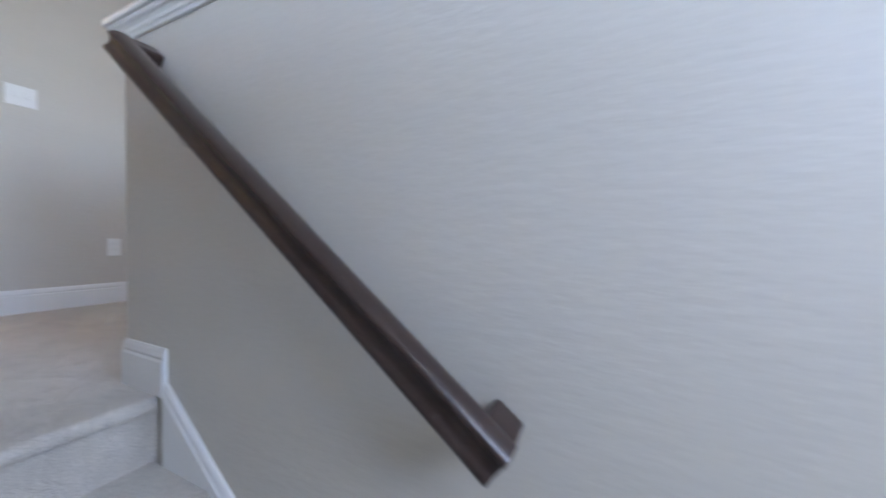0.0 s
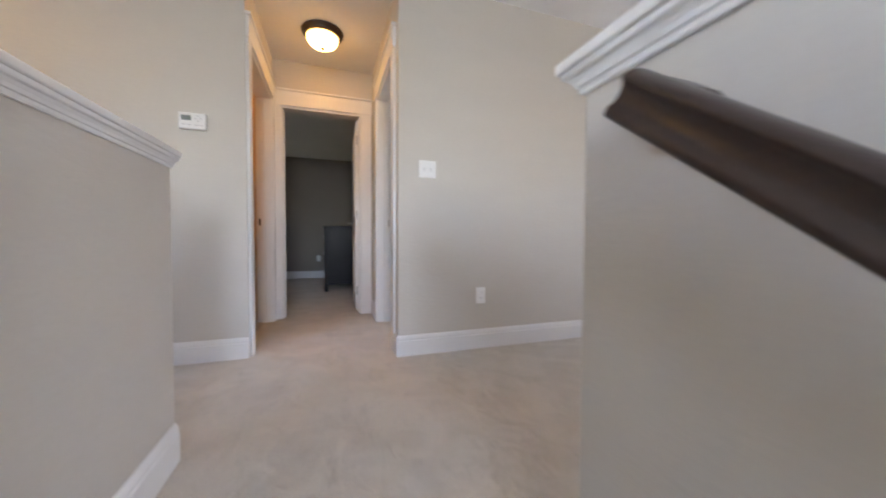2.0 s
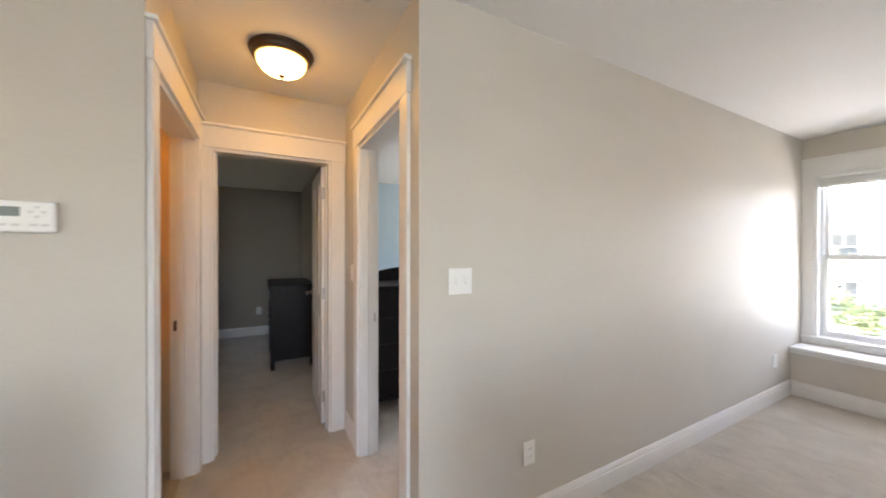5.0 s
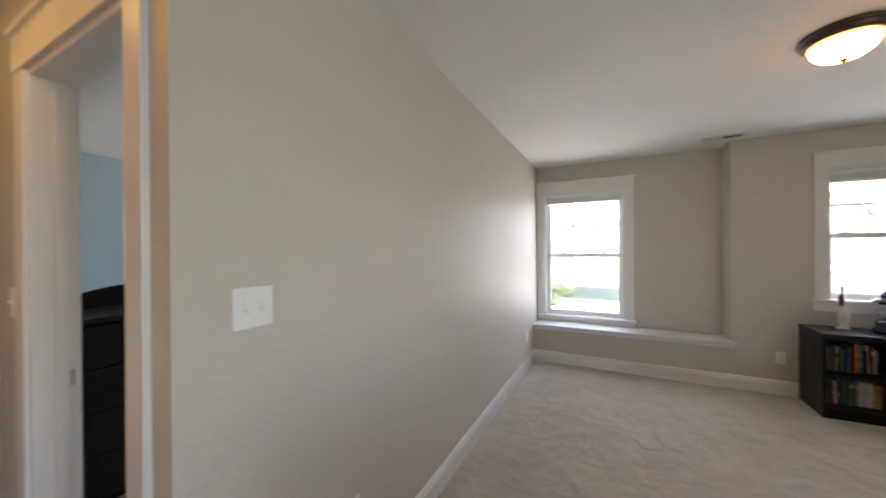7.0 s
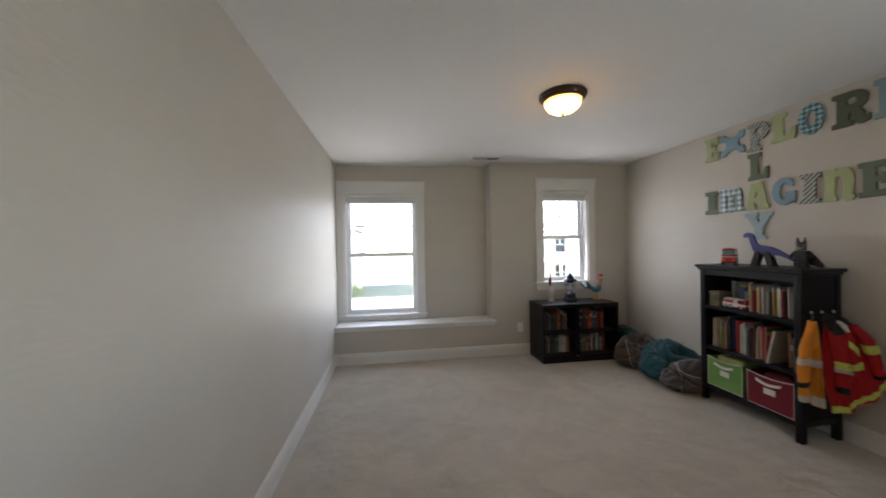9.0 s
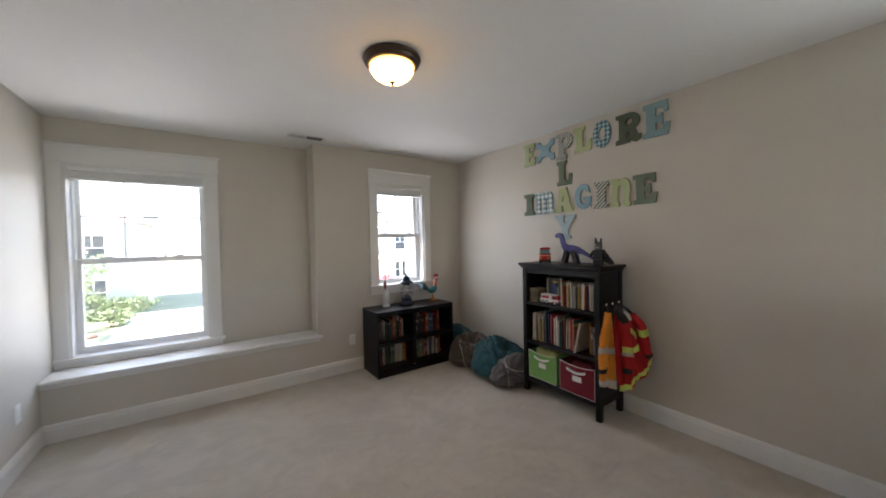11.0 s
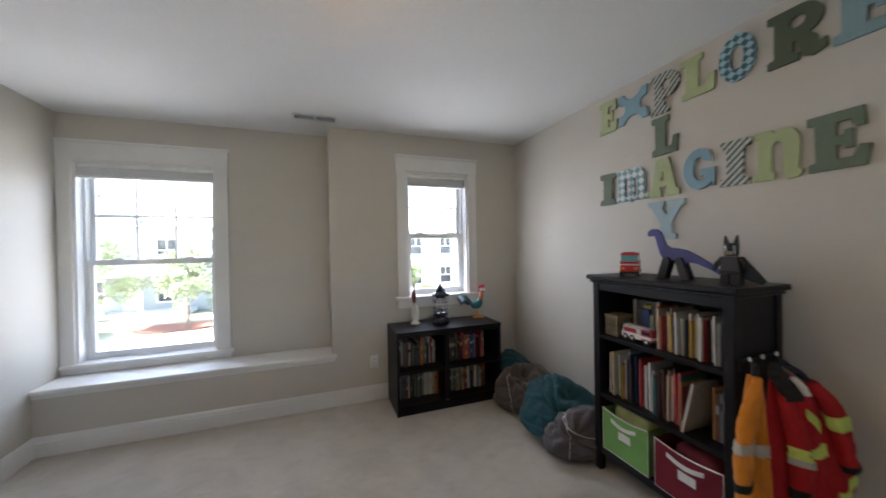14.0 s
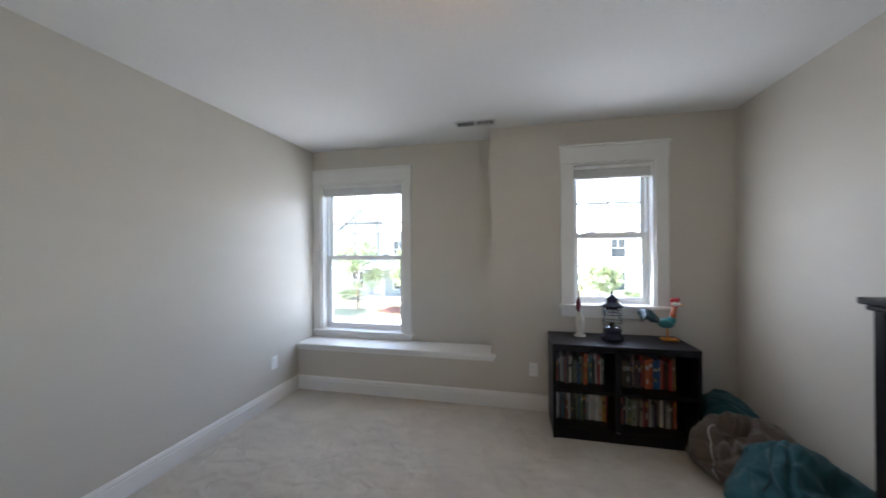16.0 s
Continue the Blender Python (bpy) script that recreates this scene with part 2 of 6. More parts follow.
def wall(name, axis, at0, at1, u0, u1, z0, z1, holes=(), mat=None):
    """A thick wall across an axis, with openings (u0, u1, z0, z1) right through it."""
    us = sorted({u0, u1, *[h for o in holes for h in o[:2]]})
    zs = sorted({z0, z1, *[h for o in holes for h in o[2:]]})
    us = [u for u in us if u0 <= u <= u1]
    zs = [z for z in zs if z0 <= z <= z1]
    solid = {}
    for i in range(len(us) - 1):
        for j in range(len(zs) - 1):
            u, z = (us[i] + us[i + 1]) / 2, (zs[j] + zs[j + 1]) / 2
            solid[i, j] = not any(o[0] < u < o[1] and o[2] < z < o[3] for o in holes)
    bm, seen = bmesh.new(), {}

    def v(i, j, k):
        if (i, j, k) not in seen:
            a = at1 if k else at0
            seen[i, j, k] = bm.verts.new((a, us[i], zs[j]) if axis == "x" else (us[i], a, zs[j]))
        return seen[i, j, k]
    for (i, j), s in solid.items():
        if not s:
            continue
        bm.faces.new((v(i, j, 0), v(i + 1, j, 0), v(i + 1, j + 1, 0), v(i, j + 1, 0)))
        bm.faces.new((v(i, j, 1), v(i, j + 1, 1), v(i + 1, j + 1, 1), v(i + 1, j, 1)))
        for di, dj, e in ((-1, 0, ((0, 0), (0, 1))), (1, 0, ((1, 0), (1, 1))), (0, -1, ((0, 0), (1, 0))), (0, 1, ((0, 1), (1, 1)))):
            if not solid.get((i + di, j + dj), False):
                a, b = [(i + p, j + q) for p, q in e]
                bm.faces.new((v(*a, 0), v(*b, 0), v(*b, 1), v(*a, 1)))
    ob = part(name, bm, mat or M_WALL)
    return tagged(ob, "", "wall", "", "structure")


def slab(name, x0, x1, y0, y1, z0, z1, mat, category, label=""):
    return tagged(part(name, box(x0, x1, y0, y1, z0, z1), mat), label, category, "", "structure")


# ---- the house: floors, ceilings, walls ----
H = 2.44          # ceiling height
YW = 3.84         # window wall
YN = 4.12         # back of the window niche
XE = 3.795        # wall with the letters
XN = 1.93         # right side of the niche
YL = -0.935       # stairwell side of the low wall
STAIR_X = 1.885   # nosing of the top step
RISE, RUN, NSTEP = 0.19, 0.245, 13

slab("floor", -4.9, STAIR_X - 0.03, -3.3, 4.3, -0.25, 0.0, M_CARPET, "floor", "beige cut-pile carpet with vacuum marks")
slab("floor_loft", STAIR_X - 0.03, 4.0, 0.06, 4.3, -0.25, 0.0, M_CARPET, "floor", "beige cut-pile carpet with vacuum marks")
slab("floor_landing", STAIR_X - 0.03, 4.0, -3.3, YL - 0.06, -0.25, 0.0, M_CARPET, "floor", "beige cut-pile carpet")
slab("floor_lower", 1.5, 5.9, -3.3, 1.0, -2.75, -2.55, M_CARPET, "floor", "beige carpet at the foot of the stairs")
slab("ceiling", -4.9, 5.9, -3.4, 4.45, H, H + 0.15, M_CEIL, "ceiling", "white painted ceiling")

W1 = (0.09, 1.02, 0.53, 2.09)
W2 = (2.61, 3.24, 0.91, 2.09)
N_DOOR = (-0.96, -0.18, 0.0, 2.045)
S_DOOR = (-1.26, -0.375, 0.0, 2.045)
XS = -0.27        # wall with the thermostat, set back beside the low wall
E_DOOR = (-0.855, -0.115, 0.0, 2.02)

wall("wall_west_north", "x", -0.12, 0.0, 0.0, 4.4, -0.25, H)
wall("wall_west_south", "x", XS - 0.12, XS, -3.3, -0.92, -0.25, H)
wall("wall_north_niche", "y", YN, YN + 0.18, 0.0, XN, 0.0, H, [W1])
wall("wall_north", "y", YW, YW + 0.18, XN, XE, 0.0, H, [W2])
slab("wall_niche_seat", 0.0, XN, YW, YN, 0.0, 0.425, M_WALL, "wall")
slab("wall_niche_return", XN, XN + 0.12, YW + 0.18, YN + 0.18, 0.0, H, M_WALL, "wall")
wall("wall_east", "x", XE, XE + 0.15, 0.0, 4.4, -2.7, H)
wall("wall_east_landing", "x", XE, XE + 0.15, -3.3, YL - 0.12, -2.7, H)
# opening out of sight, added for the landing fill lamp
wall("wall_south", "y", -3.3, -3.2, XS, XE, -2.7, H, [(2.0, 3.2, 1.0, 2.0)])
wall("wall_stair_north", "y", 0.0, 0.12, 1.680, XE, -2.7, 1.03)
wall("wall_stair_north_far", "y", 0.0, 0.12, XE + 0.15, 5.6, -2.7, H)
wall("wall_stair_south", "y", YL - 0.12, YL, 0.785, XE, -2.7, 1.01)
# unseen opening added behind the stair's south fill lamp
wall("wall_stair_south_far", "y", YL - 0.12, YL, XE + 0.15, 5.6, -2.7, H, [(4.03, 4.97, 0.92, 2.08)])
slab("wall_stair_corner_south", XE, XE + 0.15, YL - 0.12, YL, -2.7, H, M_WALL, "wall")
# another added opening, for the fill lamp at the stair end
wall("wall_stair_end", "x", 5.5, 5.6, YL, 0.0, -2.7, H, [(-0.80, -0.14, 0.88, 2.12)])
# vestibule
wall("wall_vestibule_north", "y", 0.0, 0.12, -1.36, -0.12, 0.0, H, [N_DOOR])
wall("wall_vestibule_south", "y", -1.04, -0.92, -1.36, XS - 0.12, 0.0, H, [S_DOOR])
wall("wall_vestibule_end", "x", -1.48, -1.36, -1.04, 0.12, 0.0, H, [E_DOOR])
# the rooms behind the doors
wall("wall_blue_room_west", "x", -4.22, -4.10, 0.12, 4.3, 0.0, H, mat=M_BLUE)
# unseen opening added so that the blue room gets light
wall("wall_blue_room_north", "y", 3.8, 3.9, -4.10, -0.12, 0.0, H, [(-3.0, -1.6, 0.75, 2.1)], mat=M_BLUE)
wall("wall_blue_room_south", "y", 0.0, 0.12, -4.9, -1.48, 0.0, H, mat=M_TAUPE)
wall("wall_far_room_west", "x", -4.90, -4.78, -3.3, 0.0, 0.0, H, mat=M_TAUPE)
slab("ceiling_bedroom", -4.78, -1.48, -3.0, 0.0, 2.295, H - 0.004, M_CEIL, "ceiling", "white painted bedroom ceiling")
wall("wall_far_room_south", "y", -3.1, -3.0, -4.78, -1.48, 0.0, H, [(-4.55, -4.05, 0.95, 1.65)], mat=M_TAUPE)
wall("wall_far_room_east", "x", -1.48, -1.36, -3.0, -1.04, 0.0, H)
wall("wall_bath_back", "y", -2.9, -2.8, -1.36, XS - 0.12, 0.0, H, mat=M_TAN)
slab("wall_bath_west_face", -1.36, -1.35, -2.8, -1.04, 0.0, H, M_TAN, "wall")
slab("bath_floor", -1.35, XS - 0.12, -2.8, -0.99, 0.0, 0.006, material("bath_vinyl", (0.42, 0.36, 0.29), 0.4, var=0.1), "floor", "tan vinyl bathroom floor")


# ---- trim ----
def run_of_trim(name, p0, p1, profile, mat=None, label=""):
    """A moulding along the foot of a wall: profile in (out from the wall, up), to the right of the way from p0 to p1."""
    a, b = Vector((*p0, 0)), Vector((*p1, 0))
    d = (b - a).normalized()
    out = Vector((d.y, -d.x, 0))
    bm = bmesh.new()
    lo = [bm.verts.new(a + out * o + Vector((0, 0, z))) for o, z in profile]
    hi = [bm.verts.new(b + out * o + Vector((0, 0, z))) for o, z in profile]
    n = len(profile)
    bm.faces.new(lo)
    bm.faces.new(hi[::-1])
    for i in range(n):
        bm.faces.new((lo[i], hi[i], hi[(i + 1) % n], lo[(i + 1) % n]))
    return tagged(part(name, bm, mat or M_TRIM), label, "trim", "", "structure")


BASE = [(0, 0), (0.015, 0), (0.015, 0.098), (0.011, 0.104), (0.013, 0.112), (0.009, 0.126), (0.004, 0.135), (0, 0.135)]
for p, q in (((0, 0.0), (0, YW)), ((0, YW), (XE, YW)), ((XE, YW), (XE, 0.12)), ((XS, -3.2), (XS, -0.92)), ((XE, 0.12), (1.680, 0.12)),
             ((1.680, 0.12), (1.680, 0.0)), ((1.680, 0.0), (1.905, 0.0)), ((1.905, YL), (0.785, YL)), ((0.785, YL), (0.785, YL - 0.12)), ((0.785, YL - 0.12), (XE, YL - 0.12)),
             ((-1.05, 0.0), (-1.36, 0.0)) [::-1], ((-0.09, 0.0), (0.0, 0.0)),
             ((-4.78, -3.0), (-4.78, 0.0)), ((-4.78, 0.0), (-1.48, 0.0)), ((-4.1, 0.12), (-4.1, 3.8)), ((-4.1, 3.8), (-0.12, 3.8))):
    run_of_trim("baseboard", p, q, BASE, label="white painted baseboard")
tagged(part("baseboard", box(-0.0, 0.015, -0.015, 0.0, 0, 0.13), M_TRIM), "white baseboard return at the corner", "trim", "", "structure")


def cap(name, x0, x1, y0, y1, z, k):
    """A cove moulding with a flat board over a low wall."""
    c = thing(name, "white wooden cap with a cove moulding on the low wall", "trim", kind="structure")
    curve = [(0.0, 0.0), (0.008, 0.0), (0.011, 0.004), (0.011, 0.010), (0.016, 0.012), (0.019, 0.019), (0.026, 0.026), (0.034, 0.029), (0.036, 0.032), (0.036, 0.039), (0.0, 0.039)]
    bm = bmesh.new()
    rows = []
    for o, h in curve:
        o *= k
        rows.append([bm.verts.new(p) for p in ((x1, y0 - o, z + h), (x0 - o, y0 - o, z + h), (x0 - o, y1 + o, z + h), (x1, y1 + o, z + h))])
    for a, b in zip(rows, rows[1:]):
        for i in range(3):
            bm.faces.new((a[i], a[i + 1], b[i + 1], b[i]))
    part("cap_moulding", bm, M_TRIM, c)
    o = 0.046 * k
    part("cap_board", box(x0 - o, x1, y0 - o, y1 + o, z + 0.039, z + 0.060, 0.005, 3), M_TRIM, c)
    return c


cap("trim_cap_north", 1.680, XE, 0.0, 0.12, 1.03, 0.85)
cap("trim_cap_south", 0.785, XE, YL - 0.12, YL, 1.01, 0.6)


def skirt(name, wall_y, side):
    """A sloping board beside the steps, moulded along its top edge like the baseboard."""
    x0, x1, fall = 1.905, 5.3, RISE / RUN
    outline = [(0, -0.30)] + [(0.015, -0.30)] + [(o, z - 0.095) for o, z in BASE[2:]]
    bm = bmesh.new()
    rows = [[bm.verts.new((x, wall_y + side * o, z - (x - x0) * fall)) for o, z in outline] for x in (x0, x1)]
    n = len(outline)
    bm.faces.new(rows[0])
    bm.faces.new(rows[1][::-1])
    for k in range(n):
        bm.faces.new((rows[0][k], rows[1][k], rows[1][(k + 1) % n], rows[0][(k + 1) % n]))
    tagged(part(name, bm, M_TRIM), "white painted stair skirt board", "trim", "", "structure")


skirt("trim_skirt_north", 0.0, -1)
skirt("trim_skirt_south", YL, 1)

stairs = thing("staircase", "carpeted staircase with rounded nosings", "stairs", kind="structure")
for i in range(NSTEP):
    x, z = STAIR_X + i * RUN, -i * RISE
    y0, y1 = YL + 0.016, -0.016
    outline = [(x - RUN - 0.03, z - 0.19)] + [(x - 0.028, z - 0.19), (x - 0.022, z - 0.045)]
    outline += [(x - 0.020 + 0.020 * math.sin(a), z - 0.022 + 0.022 * -math.cos(a)) for a in [math.pi * k / 8 for k in range(9)]]
    outline += [(x - RUN - 0.03, z)]
    if i == 0:
        outline = [(max(p[0], STAIR_X - 0.031), p[1]) for p in outline]
        z0 = [q for k, q in enumerate(outline) if k == 0 or q != outline[k - 1]]
        outline = z0
    part("step", prism(outline, "y", y0, y1), M_CARPET, stairs)


def casing(name, m, u0, u1, z1, depth, label, right=True, left=True, wl=0.09, wr=0.09):
    """Craftsman door trim: two legs, a head board with a cap and the lining of the opening. u runs along the wall, y goes into it."""
    d = thing(name, label, "door frame", m, kind="structure")
    if left:
        part("casing_leg", box(u0 - wl, u0, -0.018, 0.0, 0, z1, 0.002), M_TRIM, d)
    if right:
        part("casing_leg", box(u1, u1 + wr, -0.018, 0.0, 0, z1, 0.002), M_TRIM, d)
    part("head_board", box(u0 - wl - 0.006, u1 + wr + 0.006, -0.022, 0.0, z1, z1 + 0.135, 0.002), M_TRIM, d)
    part("head_cap", box(u0 - wl - 0.018, u1 + wr + 0.018, -0.036, 0.0, z1 + 0.135, z1 + 0.155, 0.005), M_TRIM, d)
    part("jamb", box(u0 - 0.004, u0 + 0.016, -0.004, depth + 0.004, 0, z1, 0.002), M_TRIM, d)
    part("jamb", box(u1 - 0.016, u1 + 0.004, -0.004, depth + 0.004, 0, z1, 0.002), M_TRIM, d)
    part("jamb_head", box(u0 + 0.016, u1 - 0.016, -0.004, depth + 0.004, z1 - 0.02, z1 + 0.002, 0.002), M_TRIM, d)
    part("door_stop", box(u0 + 0.016, u0 + 0.028, depth * 0.45, depth * 0.45 + 0.035, 0, z1 - 0.02), M_TRIM, d)
    part("door_stop", box(u1 - 0.028, u1 - 0.016, depth * 0.45, depth * 0.45 + 0.035, 0, z1 - 0.02), M_TRIM, d)
    return d


door_n = casing("door_1", pose(0, 0, 0), -0.96, -0.18, 2.045, 0.12, "open doorway with white flat casing")
door_s = casing("door_2", pose(0, -0.92, 0, 0, 0, 180), 0.375, 1.26, 2.045, 0.12, "open doorway with white flat casing", wr=0.085)
casing("door_3", pose(-1.36, 0, 0, 0, 0, 90), -0.855, -0.115, 2.02, 0.12, "open doorway with white flat casing", wl=0.06, wr=0.10)
part("strike_plate", box(-0.946, -0.942, 0.080, 0.106, 0.885, 0.945, 0.001), M_NICKEL, door_n, "nickel strike plate")
part("strike_plate", box(1.240, 1.244, 0.080, 0.106, 0.885, 0.945, 0.001), M_BRONZE, door_s, "bronze strike plate")


# ---- windows ----
def window(name, m, u0, u1, z0, z1, apron, left_horn, columns, label):
    """Double-hung window with flat casing, stool, sashes, muntins and a raised blind. y goes out through the wall."""
    w = thing(name, label, "window", m, kind="structure")
    dep = 0.18
    part("casing_leg", box(u0 - min(0.09, left_horn), u0, -0.018, 0, z0 + 0.005, z1, 0.002), M_TRIM, w)
    part("casing_leg", box(u1, u1 + 0.09, -0.018, 0, z0 + 0.005, z1, 0.002), M_TRIM, w)
    hl = 0.006 if left_horn > 0.1 else 0.0
    part("head_board", box(u0 - min(0.09, left_horn) - hl, u1 + 0.096, -0.022, 0, z1, z1 + 0.13, 0.002), M_TRIM, w)
    part("head_cap", box(u0 - min(0.09, left_horn) - 2 * hl, u1 + 0.108, -0.036, 0, z1 + 0.13, z1 + 0.15, 0.005), M_TRIM, w)
    part("window_sill", box(u0 - min(0.11, left_horn), u1 + 0.11, -0.04, 0.10, z0 - 0.026, z0 + 0.005, 0.005), M_TRIM, w)
    if apron:
        part("apron", box(u0 - min(0.09, left_horn), u1 + 0.09, -0.016, 0, z0 - 0.026 - apron, z0 - 0.026, 0.002), M_TRIM, w)
    for a, b in ((u0 - 0.002, u0 + 0.018), (u1 - 0.018, u1 + 0.002)):
        part("jamb", box(a, b, -0.002, dep, z0, z1), M_TRIM, w)
    part("jamb_head", box(u0 + 0.018, u1 - 0.018, -0.002, dep, z1 - 0.018, z1 + 0.002), M_TRIM, w)
    part("sill_outer", box(u0 + 0.018, u1 - 0.018, 0.080, dep + 0.03, z0 - 0.004, z0 + 0.014), M_VINYL, w)
    a, b, zb, zt = u0 + 0.018, u1 - 0.018, z0 + 0.012, z1 - 0.018
    for p, q in ((a, a + 0.016), (b - 0.016, b)):
        part("window_frame", box(p, q, 0.085, 0.18, zb, zt, 0.002), M_VINYL, w)
    mid = (zb + zt) / 2 - 0.01
    a, b = a + 0.016, b - 0.016
    for sash, y, lo, hi in (("lower_sash", 0.095, zb, mid + 0.022), ("upper_sash", 0.135, mid - 0.022, zt)):
        s = part(sash, box(a, a + 0.032, y, y + 0.036, lo, hi, 0.003), M_VINYL, w)
        part("stile", box(b - 0.032, b, y, y + 0.036, lo, hi, 0.003), M_VINYL, s)
        part("bottom_rail", box(a + 0.032, b - 0.032, y, y + 0.036, lo, lo + 0.044, 0.003), M_VINYL, s)
        part("top_rail", box(a + 0.032, b - 0.032, y, y + 0.036, hi - 0.044, hi, 0.003), M_VINYL, s)
        g = part("pane", box(a + 0.032, b - 0.032, y + 0.014, y + 0.018, lo + 0.044, hi - 0.044), M_GLASS, s, "clear glass pane")
        g.visible_shadow = False
        if sash == "upper_sash":
            e = (lo + hi) / 2
            for k in range(1, columns):
                c = a + 0.032 + (b - a - 0.064) * k / columns
                part("muntin", box(c - 0.0075, c + 0.0075, y + 0.002, y + 0.0135, lo + 0.044, hi - 0.044), M_VINYL, s)
            part("muntin", box(a + 0.032, b - 0.032, y + 0.001, y + 0.0125, e - 0.0085, e + 0.0085), M_VINYL, s)
        else:
            for c in (a + (b - a) * 0.22, a + (b - a) * 0.78):
                part("sash_lock", box(c - 0.03, c + 0.03, y - 0.004, y + 0.03, hi, hi + 0.014, 0.004), M_VINYL, s)
    bl = part("blind", box(u0 + 0.022, u1 - 0.022, 0.012, 0.068, z1 - 0.052, z1 - 0.02, 0.003), M_BLIND, w, "raised white slatted blind")
    for i in range(9):
        z = z1 - 0.058 - i * 0.0058
        part("slat", box(u0 + 0.025, u1 - 0.025, 0.014, 0.064, z - 0.0035, z), M_BLIND, bl)
    part("bottom_bar", box(u0 + 0.024, u1 - 0.024, 0.014, 0.064, z1 - 0.130, z1 - 0.112, 0.003), M_BLIND, bl)
    return w


window("window_1", pose(0, YN, 0), *W1, 0.045, 0.088, 3, "tall white double-hung window over a deep sill")
window("window_2", pose(0, YW, 0), *W2, 0.075, 0.12, 2, "white double-hung window behind a low bookcase")
tagged(part("niche_sill", box(0.001, XN + 0.040, YW - 0.035, YN, 0.425, 0.457, 0.008, 3), M_TRIM), "white painted deep window sill board", "sill", "", "structure")
tagged(part("trim_niche_apron", box(0.001, XN + 0.02, YW - 0.014, YW, 0.395, 0.425, 0.003), M_TRIM), "white moulding under the deep sill", "trim", "", "structure")


# ---- fixtures ----
def plate(name, m, w, h, label, category, toggles=0, outlets=0):
    """A wall plate; the wall is its plane y = 0, out of the wall is -y."""
    p = thing(name, label, category, m)
    part("cover_plate", box(-w / 2, w / 2, -0.006, 0.0, -h / 2, h / 2, 0.003), M_PLATE, p)
    for i in range(toggles):
        c = (i - (toggles - 1) / 2) * 0.046
        part("toggle_slot", box(c - 0.006, c + 0.006, -0.0075, -0.006, -0.013, 0.013), M_TRIM, p)
        part("toggle", prism([(-0.0075, -0.004), (-0.018, 0.006), (-0.016, 0.012), (-0.0075, 0.006)], "x", c - 0.004, c + 0.004), M_PLATE, p)
    for i in range(outlets):
        c = (i - (outlets - 1) / 2) * 0.039
        o = part("socket", box(-0.017, 0.017, -0.009, -0.006, c - 0.015, c + 0.015, 0.002), M_PLATE, p)
        for dx in (-0.007, 0.005):
            part("slot", box(dx, dx + 0.0025, -0.0094, -0.009, c - 0.002, c + 0.008), M_DARKPLASTIC, o)
    return p


plate("light_switch", pose(0.0, 0.195, 1.235, 0, 0, 90), 0.117, 0.114, "white double toggle switch plate on the greige wall", "switch", toggles=2)
plate("wall_outlet", pose(0.0, 0.590, 0.375, 0, 0, 90), 0.072, 0.115, "white wall outlet beside the hallway", "outlet", outlets=2)
plate("wall_outlet", pose(0.0, 3.50, 0.365, 0, 0, 90), 0.072, 0.115, "white wall outlet near the window niche", "outlet", outlets=2)
plate("wall_outlet", pose(2.29, YW, 0.345), 0.072, 0.115, "white wall outlet beside the low bookcase", "outlet", outlets=2)
plate("light_switch", pose(-1.15, 0.0, 1.20), 0.072, 0.114, "white single switch plate inside the hallway", "switch", toggles=1)
plate("wall_outlet", pose(-4.78, -0.62, 0.38, 0, 0, 90), 0.072, 0.115, "white wall outlet in the dim bedroom", "outlet", outlets=2)

th = thing("thermostat", "white wall thermostat with a small grey display", "thermostat", pose(XS, -1.198, 1.472, 0, 0, 90) @ Matrix.Scale(1.2, 4))
part("body", box(-0.058, 0.058, -0.026, 0.0, -0.040, 0.040, 0.006, 3), M_PLATE, th)
part("display", box(-0.045, -0.004, -0.0275, -0.026, 0.000, 0.024, 0.001), M_DARKPLASTIC, th, "grey display")
for c, d in ((0.026, 0.024), (0.026, 0.000), (0.014, 0.012), (0.038, 0.012)):
    part("button", box(c - 0.004, c + 0.004, -0.028, -0.026, d - 0.003, d + 0.003, 0.001), M_VENT, th)
for c in (-0.035, -0.012, 0.020, 0.040):
    part("button", box(c - 0.008, c + 0.008, -0.0272, -0.026, -0.024, -0.018, 0.0005), M_VENT, th)

tagged(part("wall_hook", tube([(XS + 0.002, -1.894, 2.235), (XS + 0.014, -1.894, 2.230), (XS + 0.016, -1.894, 2.195), (XS + 0.010, -1.891, 2.155), (XS + 0.012, -1.887, 2.115)], [0.008, 0.007, 0.005, 0.005, 0.003], 8), M_PLATE, smooth=True), "small white adhesive wall hook", "hook")

# handrail along the stairs
rail = thing("handrail", "dark stained wooden handrail on metal brackets", "handrail")


def rail_profile():
    """Section across the rail: a rounded grip over a narrower foot."""
    side = [(0.024, -0.034), (0.027, -0.031), (0.0275, -0.026), (0.0265, -0.021), (0.0215, -0.017), (0.0198, -0.010), (0.0192, -0.003), (0.0208, 0.004), (0.0240, 0.008), (0.0265, 0.011)]
    pts = side + [(0.0265 * math.cos(a), 0.011 + 0.014 * math.sin(a)) for a in [math.pi * k / 14 for k in range(1, 14)]]
    pts += [(-u, v) for u, v in side[::-1]]
    return pts


